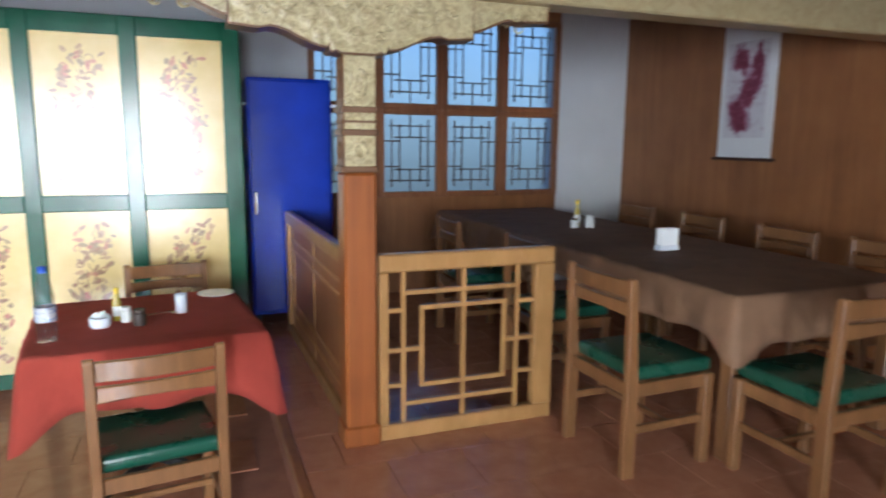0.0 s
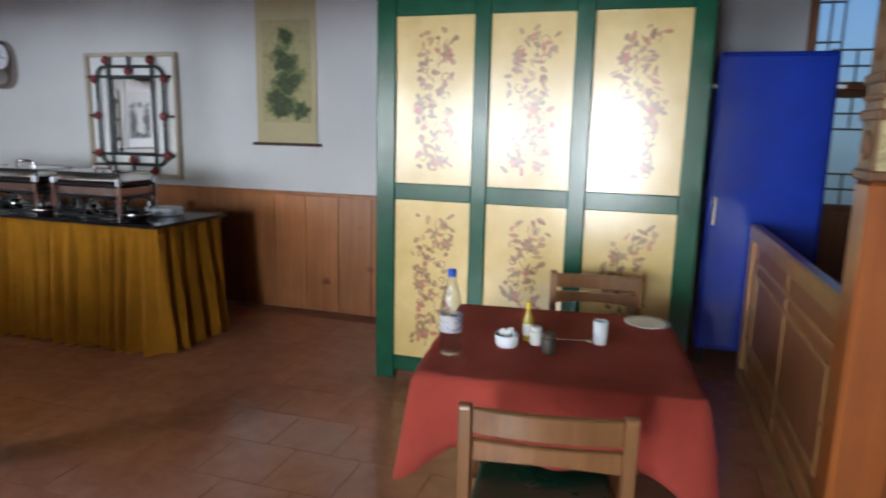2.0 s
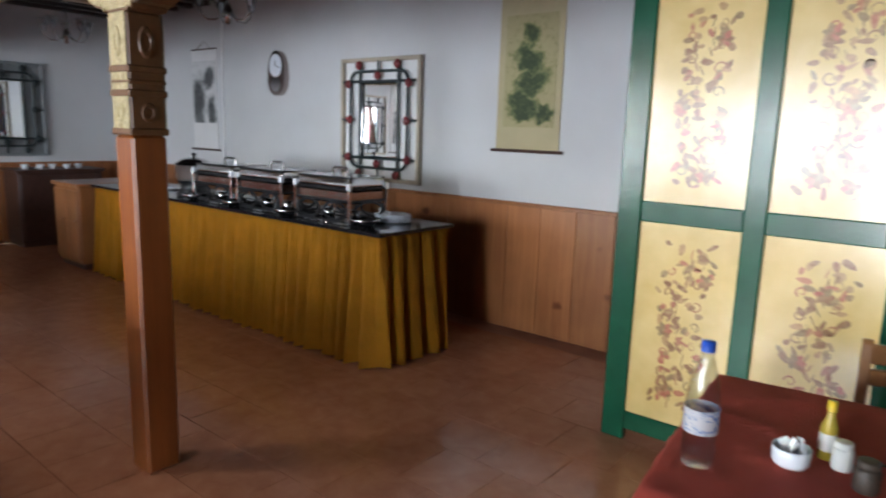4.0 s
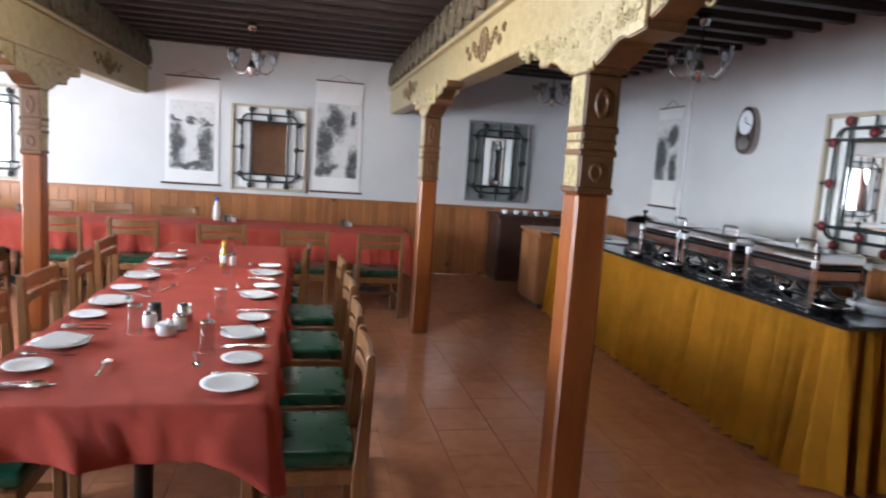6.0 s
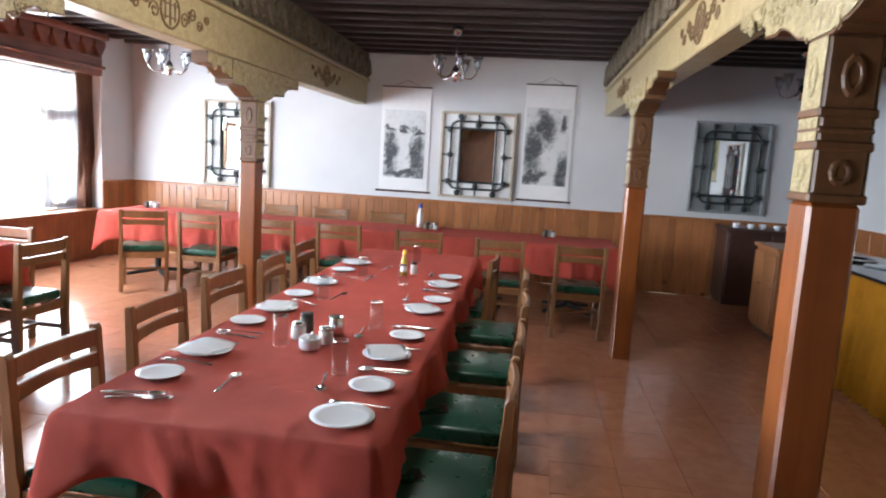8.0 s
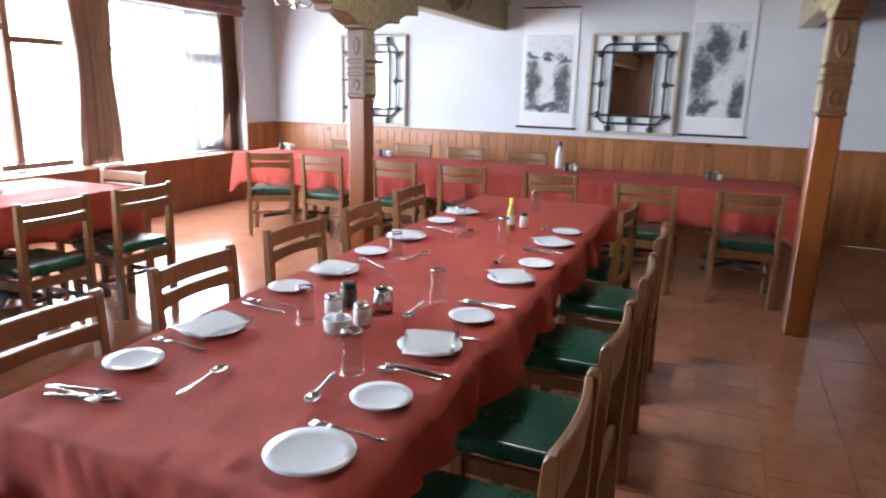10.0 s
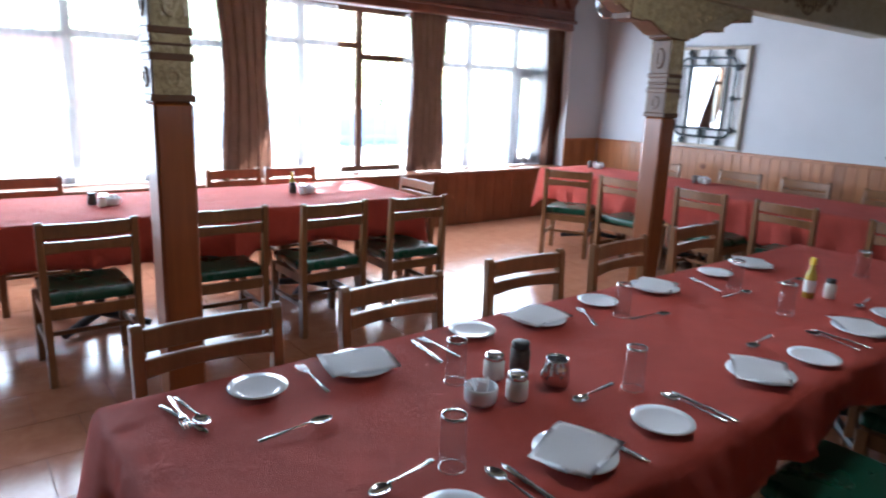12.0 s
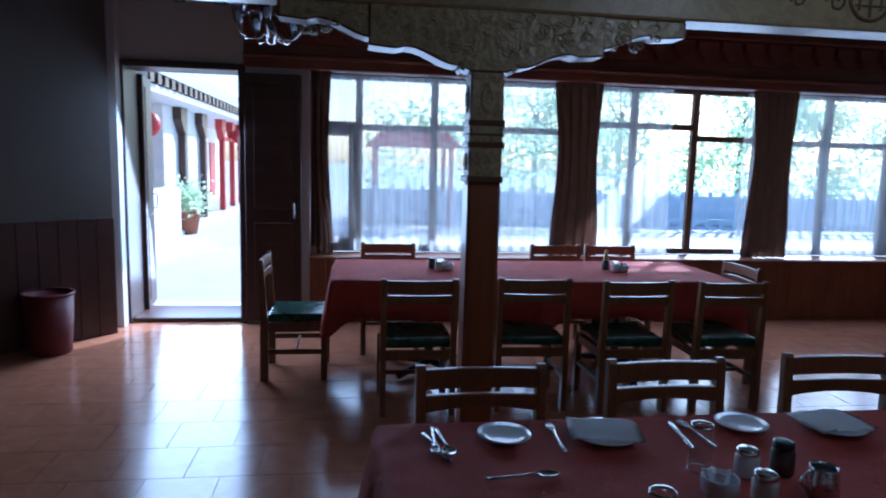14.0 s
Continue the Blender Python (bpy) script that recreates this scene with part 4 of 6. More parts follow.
def skirt(path, z0, z1, seed, pitch=0.125, amp=0.11):
    """Cloth gathered into uneven upright pleats that open towards the hem."""
    bm = bmesh.new()
    pts = []
    for (ax, ay), (bx, by) in zip(path, path[1:]):
        L = math.hypot(bx - ax, by - ay)
        n = round(L / 0.009)
        for i in range(n + (1 if (bx, by) == path[-1] else 0)):
            pts.append((ax + (bx - ax) * i / n, ay + (by - ay) * i / n, (by - ay) / L, -(bx - ax) / L))
    rows = 12
    phs, drift = [], 0.0
    for i in range(len(pts)):
        drift += 0.009 / pitch * (0.95 + 1.3 * noise.noise((i * 0.06, seed, 0)))
        phs.append(drift)
    grid = []
    for r in range(rows + 1):
        v = r / rows
        row = []
        for i, (x, y, nx, ny) in enumerate(pts):
            p = phs[i] + 0.22 * v * noise.noise((phs[i] * 0.6, seed + 2, v))
            k = math.floor(p)
            f = p - k
            size = 0.55 + 0.75 * abs(noise.noise((k * 1.37, seed + 5, 0.3))) * 2
            o = amp * (0.22 + 1.0 * v ** 0.75) * size * (math.sin(math.pi * f) ** 0.8 - 0.66)
            o += 0.008 * (1 - v) ** 2 * math.sin(6.2832 * phs[i] * 2.7)
            o += 0.012 * math.sin(6.2832 * 2 * p + 1.3 * k) * v + 0.05 * v
            hem = 0.016 * noise.noise((phs[i] * 0.5, seed, 9)) * (v == 1)
            row.append(bm.verts.new((x + nx * o, y + ny * o, z1 + (z0 - z1) * v + hem)))
        grid.append(row)
    for a, c in zip(grid, grid[1:]):
        for i in range(len(pts) - 1):
            bm.faces.new((a[i], a[i + 1], c[i + 1], c[i]))
    bmesh.ops.solidify(bm, geom=bm.faces[:], thickness=0.004)
    return bm


part("skirt", skirt([(-2.1, -0.36), (1.975, -0.36), (1.975, 0.34)], 0.015, 0.868, 4), "yellow_cloth", buf, "gathered mustard yellow cloth skirt", True)

side = thing("side_counter", "brown wooden serving counter at the end of the buffet", "counter", pose(-7.42, 5.0, 0))
part("body", box(-0.3, 0.3, -0.36, 0.4, 0.06, 0.86, 0.005), "panel_wood", side)
part("top", box(-0.33, 0.33, -0.39, 0.43, 0.86, 0.895, 0.006), "pine", side)
part("kick_board", box(-0.28, 0.28, -0.33, 0.38, 0, 0.06), "dark_wood", side)
for sx in (-0.15, 0.15):
    d = part("door", box(sx - 0.14, sx + 0.14, -0.38, -0.36, 0.1, 0.82, 0.004), "panel_wood", side)
    part("knob", lathe([(0.0, 0.02), (0.012, 0.018), (0.014, 0.01), (0.006, 0)], 10, (sx + 0.1, -0.39, 0.5)), "steel", d)

cab = thing("dark_cabinet", "dark stained cabinet standing against the wall", "cabinet", pose(-9.05, 5.10, 0))
part("body", box(-0.25, 0.24, -0.46, 0.5, 0.05, 0.90, 0.005), "dark_wood", cab)
part("top", box(-0.255, 0.27, -0.49, 0.53, 0.90, 0.935, 0.006), "dark_wood", cab)
part("kick_board", box(-0.24, 0.2, -0.44, 0.48, 0, 0.05), "dark_wood", cab)
for yy in (-0.22, 0.26):
    d = part("door", box(0.24, 0.258, yy - 0.22, yy + 0.22, 0.09, 0.87, 0.004), "dark_wood", cab)
    part("knob", lathe([(0.0, 0.0), (0.014, 0.005), (0.014, 0.02), (0.0, 0.024)], 10, (0.265, yy + 0.17, 0.5)), "steel", d)


def chafing_dish(x, y):
    e = thing("chafing_dish", "steel rectangular chafing dish with lid on a stand", "chafing dish", pose(x, y, 0.897), "chafing dishes")
    for sx in (-0.285, 0.285):
        for sy in (-0.175, 0.175):
            part("leg", box(sx - 0.015, sx + 0.015, sy - 0.012, sy + 0.012, 0.0, 0.232, 0.004), "steel", e, "bright steel corner post")
            part("clasp", box(sx - 0.018, sx + 0.018, sy - 0.015, sy + 0.015, 0.232, 0.275, 0.004), "china", e, "white corner clasp")
    for z in (0.012, 0.155):
        for a, c in (((-0.285, -0.175), (0.285, -0.175)), ((-0.285, 0.175), (0.285, 0.175)), ((-0.285, -0.175), (-0.285, 0.175)), ((0.285, -0.175), (0.285, 0.175))):
            part("stand_bar", tube([(*a, z), (*c, z)], 0.007), "black_metal", e)
    for sy in (-0.178, 0.178):
        for sx in (-0.14, 0.14):
            part("stand_ring", tube([(sx + 0.115 * math.cos(k / 16 * 6.283), sy, 0.083 + 0.062 * math.sin(k / 16 * 6.283)) for k in range(17)], 0.008, 6), "black_metal", e)
    for sx in (-0.288, 0.288):
        part("stand_ring", tube([(sx, 0.13 * math.cos(k / 16 * 6.283), 0.083 + 0.062 * math.sin(k / 16 * 6.283)) for k in range(17)], 0.008, 6), "black_metal", e)
    pan = box(-0.275, 0.275, -0.165, 0.165, 0.135, 0.228, 0.014)
    part("water_pan", pan, "dark_steel", e)
    part("pan_rim", box(-0.295, 0.295, -0.185, 0.185, 0.229, 0.241, 0.004), "black_metal", e, "dark rim under the lid")
    lid = box(-0.285, 0.285, -0.175, 0.175, 0.243, 0.318, 0.022, seg=3)
    for v in lid.verts:
        if v.co.z > 0.28:
            v.co.x *= 0.97
            v.co.y *= 0.92
    part("lid", lid, "steel", e, "polished steel lid", True)
    for sy in (-0.163, 0.163):
        part("lid_edge", tube([(-0.275, sy, 0.312), (0.275, sy, 0.312)], 0.006), "black_metal", e, "dark lid edging")
    part("lid_handle", tube([(-0.08, 0, 0.315), (-0.08, 0, 0.358), (-0.06, 0, 0.366), (0.06, 0, 0.366), (0.08, 0, 0.358), (0.08, 0, 0.315)], 0.010), "steel", e)
    for sx in (-0.13, 0.13):
        part("burner", lathe([(0.0, 0.0), (0.045, 0.0), (0.045, 0.065), (0.03, 0.072), (0.0, 0.072)], 16, (sx, 0, 0)), "steel", e, smooth=True)
    return e


for x in (-3.58, -4.32, -4.97):
    chafing_dish(x, 5.02)
pot = thing("soup_kettle", "round steel soup kettle with lid", "kettle", pose(-5.55, 5.02, 0.897))
part("stand", lathe([(0.15, 0.0), (0.16, 0.02), (0.12, 0.06), (0.12, 0.10), (0.15, 0.14)], 24), "black_metal", pot, smooth=True)
part("bowl", lathe([(0.0, 0.1), (0.12, 0.11), (0.155, 0.16), (0.16, 0.27), (0.168, 0.275)], 28), "brushed_steel", pot, smooth=True)
part("lid", lathe([(0.168, 0.276), (0.16, 0.29), (0.1, 0.325), (0.03, 0.338), (0.0, 0.338)], 28), "steel", pot, smooth=True)
part("knob", lathe([(0.012, 0.336), (0.012, 0.355), (0.025, 0.362), (0.022, 0.38), (0.0, 0.385)], 14), "black_metal", pot, smooth=True)

# ---- painted screen ----
m, nt, b = shader("screen_panel", 0.26)
ob_v = coords(nt)
nt.links.new(ramp(nt, tex_noise(nt, ob_v, 5, 5), [(0.3, (0.64, 0.46, 0.16)), (0.7, (0.76, 0.58, 0.25))]), b.inputs["Base Color"])
bump(nt, b, tex_noise(nt, ob_v, 7, 2), 0.12, 0.01)
b.inputs["Coat Weight"].default_value = 1.0
b.inputs["Coat Roughness"].default_value = 0.2

m, nt, b = shader("painted_leaves", 0.3)
isl = nt.nodes.new("ShaderNodeNewGeometry").outputs["Random Per Island"]
pig = ramp(nt, isl, [(0.0, (0.20, 0.09, 0.03)), (0.4, (0.28, 0.12, 0.04)), (0.6, (0.48, 0.10, 0.06)), (0.72, (0.50, 0.30, 0.11)), (1.0, (0.17, 0.12, 0.04))])
nt.links.new(blend(nt, 0.35, pig, ramp(nt, tex_noise(nt, coords(nt), 60, 3), [(0.3, (0.25, 0.10, 0.04)), (0.7, (0.66, 0.46, 0.2))])), b.inputs["Base Color"])
b.inputs["Coat Weight"].default_value, b.inputs["Coat Roughness"].default_value = 1.0, 0.2


def painted(cx, z0, z1, width, seed):
    """A climbing spray of leaves round a wandering stem, with a few open flowers."""
    rnd = random.Random(seed)
    lv = bmesh.new()

    def blob(bm, x, z, a, l, w, y=-0.0088):
        pts = []
        for k in range(8):
            t = k / 8 * 2 * math.pi
            u, q = l * math.cos(t), w * math.sin(t) * (1 - 0.35 * math.cos(t))
            pts.append(bm.verts.new((x + u * math.cos(a) - q * math.sin(a), y, z + u * math.sin(a) + q * math.cos(a))))
        bm.faces.new(pts)

    def curl(x, z, r, a, d):
        prev = None
        for j in range(12):
            rr, t = r * (1 - j / 15), a + d * j * 0.62
            w = 0.0045 * (1 - j / 16)
            pair = [lv.verts.new((x + (rr + q) * math.cos(t), -0.0092, z + (rr + q) * math.sin(t))) for q in (-w, w)]
            if prev:
                lv.faces.new((prev[0], prev[1], pair[1], pair[0]))
            prev = pair

    n = int((z1 - z0 - 0.16) / 0.0095)
    for k in range(int((z1 - z0 - 0.2) / 0.05)):
        d = -1 if k % 2 else 1
        curl(cx + d * width * 0.14, z0 + 0.11 + k * 0.05, rnd.uniform(0.02, 0.034), rnd.uniform(0, 6.28), d)
    for k in range(n):
        z = z0 + 0.09 + k * 0.0095
        stem = cx + width * 0.06 * math.sin(z * 13 + seed)
        x = stem + rnd.uniform(-1, 1) * width * 0.24
        blob(lv, x, z + rnd.uniform(-0.01, 0.01), rnd.uniform(0, 6.28), rnd.uniform(0.016, 0.034), rnd.uniform(0.008, 0.016), -0.0088 - 0.0001 * (k % 5))
    for k in range(int((z1 - z0) / 0.045)):
        z = z0 + 0.1 + k * 0.042
        if z < z1 - 0.1:
            blob(lv, cx + width * 0.06 * math.sin(z * 13 + seed), z, math.pi / 2 + 0.5 * math.cos(z * 13 + seed), 0.026, 0.0035)
    for k in range(3):
        z = z0 + (0.16 + 0.3 * k) * (z1 - z0) + rnd.uniform(-0.02, 0.02)
        x = cx + rnd.uniform(-0.2, 0.2) * width
        for j in range(6):
            a = j / 6 * 6.283 + k
            blob(lv, x + 0.022 * math.cos(a), z + 0.02 * math.sin(a), a, 0.021, 0.014, -0.0094 - 0.0001 * j)
    return lv


scr = thing("painted_screen", "tall green-framed screen with glossy flower-painted yellow panels", "screen", pose(-0.52, 4.95, 0, 0, 0, 0.0))
COLS = ((-0.78, -0.31), (-0.215, 0.25), (0.35, 0.835))
for a, c in ((-0.90, -0.78), (-0.31, -0.215), (0.25, 0.35), (0.835, 0.945)):
    part("stile", box(a, c, -0.025, 0.025, 0.0 if abs(a) > 0.8 else 0.1, 2.31, 0.006), "paint_green", scr)
for a, c in COLS:
    for z0, z1 in ((0.06, 0.155), (1.14, 1.24), (2.195, 2.31)):
        part("rail", box(a - 0.001, c + 0.001, -0.022, 0.022, z0, z1, 0.005), "paint_green", scr)
    for z0, z1 in ((0.155, 1.14), (1.24, 2.195)):
        pn = part("panel", box(a, c, -0.008, 0.008, z0, z1), "screen_panel", scr, "yellow panel painted with red flowers")
        lv = painted((a + c) / 2, z0, z1, c - a, int(a * 50 + z0 * 9) % 17)
        tagged(part("painted_spray", lv, "painted_leaves", pn), kind="stuff")

cup = thing("blue_cupboard", "tall glossy royal blue metal cupboard", "cupboard", pose(0.785, 5.60, DAIS))
part("body", box(-0.3, 0.3, -0.28, 0.3, 0.1, 1.82, 0.012), "blue_paint", cup)
dr = part("door", box(-0.285, 0.285, -0.302, -0.282, 0.13, 1.80, 0.008), "blue_paint", cup)
part("handle", box(-0.27, -0.245, -0.325, -0.30, 0.85, 1.02, 0.006), "steel", dr, "steel door handle")
for sx in (-0.26, 0.26):
    for sy in (-0.24, 0.26):
        part("foot", lathe([(0.02, 0), (0.03, 0.1)], 10, (sx, sy, 0)), "black_metal", cup)
for sx in (-0.315, 0.315):
    part("bracket", box(sx - 0.025, sx + 0.025, -0.27, -0.2, 1.625, 1.645, 0.003), "china", cup)

# ---- lattices ----


def bars(spec, y, t=0.022, d=0.025):
    bm = bmesh.new()
    for kind, at, a, c in spec:
        if kind == "h":
            box(a, c, y - d / 2, y + d / 2, at - t / 2, at + t / 2, 0.003, bm)
        else:
            box(at - t / 2, at + t / 2, y - d / 2 + 0.001, y + d / 2 - 0.001, a, c, 0.003, bm)
    return bm


def lattice_panel(w):
    e = thing("lattice_panel", "low varnished wooden lattice partition", "partition", group="lattice partitions")
    part("top_rail", box(0, w, -0.03, 0.03, 0.80, 0.885, 0.01), "lattice_wood", e)
    part("bottom_rail", box(0, w, -0.025, 0.025, 0.0, 0.075, 0.006), "lattice_wood", e)
    part("stile", box(0, 0.045, -0.028, 0.028, 0.075, 0.80, 0.006), "lattice_wood", e)
    part("stile", box(w - 0.105, w, -0.028, 0.028, 0.075, 0.80, 0.006), "lattice_wood", e)
    L, R = 0.045, w - 0.105
    m0, m1, mid = L + 0.075, R - 0.09, (L + R) / 2
    i0, i1 = L + 0.165, R - 0.16
    for s in (("v", m0, 0.075, 0.80), ("v", m1, 0.075, 0.80), ("v", mid, 0.075, 0.80), ("h", 0.70, m0, m1), ("h", 0.165, m0, m1), ("v", i0, 0.25, 0.625), ("v", i1, 0.25, 0.625), ("h", 0.625, i0 - 0.011, i1 + 0.011), ("h", 0.25, i0 - 0.011, i1 + 0.011),
              ("h", 0.62, L, m0), ("h", 0.62, m1, R), ("h", 0.43, L, i0), ("h", 0.43, i1, R), ("h", 0.26, L, m0), ("h", 0.26, m1, R)):
        part("bar", bars([s], 0), "lattice_wood", e)
    return e


lp = lattice_panel(0.90)
lp.matrix_basis = pose(0.87, 3.24, DAIS)
lp2 = lattice_panel(1.85)
lp2.matrix_basis = pose(0.775, 3.36, DAIS, 0, 0, 91)
part("backing", box(0.04, 1.77, -0.006, 0.006, 0.08, 0.80), "pine_dark", lp2)

for r in range(2):
    for c in range(4):
        x0, x1 = 1.06 + c * 0.6075, 1.06 + (c + 1) * 0.6075
        z0, z1 = (1.08, 1.87) if r == 0 else (1.87, 2.72)
        w = thing("lattice_window", "timber lattice window with frosted glass behind", "window", kind="structure")
        f = box(x0, x0 + 0.055, FAR - 0.02, FAR + 0.05, z0, z1, 0.005)
        box(x1 - 0.055, x1, FAR - 0.02, FAR + 0.05, z0, z1, 0.005, f)
        box(x0 + 0.055, x1 - 0.055, FAR - 0.018, FAR + 0.048, z0, z0 + 0.05, 0.005, f)
        box(x0 + 0.055, x1 - 0.055, FAR - 0.018, FAR + 0.048, z1 - 0.05, z1, 0.005, f)
        part("window_frame", f, "pine_dark", w)
        a0, a1, b0, b1 = x0 + 0.055, x1 - 0.055, z0 + 0.05, z1 - 0.05
        spec = []
        for k in (0.1, 0.2):
            spec += [("h", b0 + k, a0 + k * 0.5, a1 - k * 0.5), ("h", b1 - k, a0 + k * 0.5, a1 - k * 0.5), ("v", a0 + k * 0.75, b0 + k * 0.4, b1 - k * 0.4), ("v", a1 - k * 0.75, b0 + k * 0.4, b1 - k * 0.4)]
        for k in (0.33, 0.66):
            zz = b0 + (b1 - b0) * k
            spec += [("h", zz, a0, a0 + 0.15), ("h", zz, a1 - 0.15, a1)]
        spec += [("v", (a0 + a1) / 2, b0, b0 + 0.2), ("v", (a0 + a1) / 2, b1 - 0.2, b1)]
        part("lattice", bars(spec, FAR + 0.01, 0.012, 0.018), "dark_wood", w)
        p = part("pane", box(a0, a1, FAR + 0.03, FAR + 0.036, b0, b1), "frosted_glass", w)
        p.visible_shadow = False

# ---- mirrors, pictures, clock ----
plain("white_board", (0.72, 0.73, 0.74), 0.5, var=0.05)
plain("grey_board", (0.22, 0.24, 0.25), 0.35, var=0.1)
plain("pale_frame", (0.42, 0.36, 0.28), 0.5, var=0.15)
plain("red_knob", (0.16, 0.012, 0.016), 0.35, var=0.2)
plain("iron", (0.02, 0.03, 0.032), 0.35, var=0.2)


def mirror(m, w, h, back, knobs, frame_mat="pale_frame"):
    """A wall mirror behind a grille of iron bars with round bosses, built in the x-z plane facing -y."""
    e = thing("grille_mirror", "framed wall mirror behind an iron bar grille with bosses", "mirror", m, "grille mirrors")
    f = box(-w / 2, -w / 2 + 0.035, -0.05, 0, -h / 2, h / 2, 0.005)
    box(w / 2 - 0.035, w / 2, -0.05, 0, -h / 2, h / 2, 0.005, f)
    box(-w / 2 + 0.035, w / 2 - 0.035, -0.048, 0, -h / 2, -h / 2 + 0.035, 0.005, f)
    box(-w / 2 + 0.035, w / 2 - 0.035, -0.048, 0, h / 2 - 0.035, h / 2, 0.005, f)
    part("frame", f, frame_mat, e)
    part("backboard", box(-w / 2 + 0.03, w / 2 - 0.03, -0.012, -0.002, -h / 2 + 0.03, h / 2 - 0.03), back, e)
    iw, ih = w * 0.24, h * 0.31
    part("mirror_glass", box(-iw, iw, -0.020, -0.012, -ih, ih), "mirror_glass", e)
    g = bmesh.new()
    ow, oh, r = w * 0.36, h * 0.39, 0.09
    loop = []
    for cx, cz, a0 in ((ow - r, oh - r, 0), (-ow + r, oh - r, 90), (-ow + r, -oh + r, 180), (ow - r, -oh + r, 270)):
        for k in range(5):
            a = radians(a0 + k * 22.5)
            loop.append((cx + r * math.cos(a), -0.05, cz + r * math.sin(a)))
    tube(loop + [loop[0]], 0.014, 8, g)
    part("outer_ring", g, "iron", e)
    for sx in (-1, 1):
        part("upright_bar", tube([(sx * iw, -0.042, -h * 0.46), (sx * iw, -0.042, h * 0.46)], 0.014), "iron", e)
    for sz in (-1, 1):
        part("cross_bar", tube([(-w * 0.45, -0.058, sz * ih), (w * 0.45, -0.058, sz * ih)], 0.013), "iron", e)
        part("stub_bar", tube([(0, -0.05, sz * oh), (0, -0.05, sz * h * 0.47)], 0.012), "iron", e)
        part("stub_bar", tube([(sz * ow, -0.05, 0), (sz * w * 0.46, -0.05, 0)], 0.012), "iron", e)
    for x, z in ((-iw, h * 0.44), (iw, h * 0.44), (0, ih + 0.05), (-iw, -h * 0.44), (iw, -h * 0.44), (0, -ih - 0.05), (-ow - 0.02, ih - 0.02), (ow + 0.02, ih - 0.02), (-ow, 0), (ow, 0), (-ow - 0.02, -ih), (ow + 0.02, -ih)):
        b2 = lathe([(0.0, 0.022), (0.03, 0.016), (0.04, 0.0), (0.03, -0.016), (0.0, -0.022)], 14)
        bmesh.ops.rotate(b2, cent=(0, 0, 0), matrix=Matrix.Rotation(math.pi / 2, 3, "X"), verts=b2.verts)
        bmesh.ops.translate(b2, vec=(x, -0.062, z), verts=b2.verts)
        part("boss", b2, knobs, e, smooth=True)
    return e


mirror(pose(-4.325, NORTH - 0.002, 1.62, 0, 0, 0), 1.0, 1.10, "white_board", "red_knob")
mirror(pose(WEST + 0.002, 4.70, 1.64, 0, 0, 90), 0.92, 1.13, "grey_board", "iron", "grey_board")
mirror(pose(WEST + 0.002, 1.54, 1.61, 0, 0, 90), 0.98, 1.12, "white_board", "iron")
mirror(pose(WEST + 0.002, -1.78, 1.59, 0, 0, 90), 0.97, 1.15, "white_board", "iron")


def ink(name, paper, inks, scale, washes):
    """A brush painting: soft-edged washes (across, up, half width, half height, tilt) broken up by grain."""
    m, nt, b = shader(name, 0.7)
    g = coords(nt, kind="Generated")
    v = coords(nt)
    wob = nt.nodes.new("ShaderNodeTexNoise")
    wob.inputs["Scale"].default_value, wob.inputs["Detail"].default_value = scale, 6
    wob.inputs["Roughness"].default_value = 0.65
    nt.links.new(v, wob.inputs["Vector"])
    off = nt.nodes.new("ShaderNodeVectorMath")
    off.operation = "MULTIPLY_ADD"
    nt.links.new(wob.outputs["Color"], off.inputs[0])
    off.inputs[1].default_value = (0.5, 0.0, 0.5)
    nt.links.new(g, off.inputs[2])
    dark = None
    for u, w, ru, rw, tilt in washes:
        mp = nt.nodes.new("ShaderNodeMapping")
        mp.vector_type = "TEXTURE"
        mp.inputs["Location"].default_value = (u + 0.25, 0.5, w + 0.25)
        mp.inputs["Rotation"].default_value = (0, radians(tilt), 0)
        mp.inputs["Scale"].default_value = (ru, 40.0, rw)
        nt.links.new(off.outputs[0], mp.inputs[0])
        ln = nt.nodes.new("ShaderNodeVectorMath")
        ln.operation = "LENGTH"
        nt.links.new(mp.outputs[0], ln.inputs[0])
        fall = nt.nodes.new("ShaderNodeMapRange")
        fall.inputs[1].default_value, fall.inputs[2].default_value = 0.55, 1.25
        fall.inputs[3].default_value, fall.inputs[4].default_value = 1.0, 0.0
        nt.links.new(ln.outputs["Value"], fall.inputs[0])
        if dark is None:
            dark = fall.outputs[0]
        else:
            mx = nt.nodes.new("ShaderNodeMath")
            mx.operation = "MAXIMUM"
            nt.links.new(dark, mx.inputs[0])
            nt.links.new(fall.outputs[0], mx.inputs[1])
            dark = mx.outputs[0]
    fine = tex_noise(nt, v, scale * 4, 6, 0.7, 0.8)
    mix = nt.nodes.new("ShaderNodeMath")
    mix.operation = "MULTIPLY_ADD"
    nt.links.new(fine, mix.inputs[0])
    mix.inputs[1].default_value = 0.95
    soft = nt.nodes.new("ShaderNodeMath")
    soft.operation = "MULTIPLY"
    soft.inputs[1].default_value = 0.5
    nt.links.new(dark, soft.inputs[0])
    nt.links.new(soft.outputs[0], mix.inputs[2])
    col = ramp(nt, mix.outputs[0], [(0.50, paper), (0.66, inks[2]), (0.86, inks[1]), (1.0, inks[0])])
    nt.links.new(col, b.inputs["Base Color"])
    return m


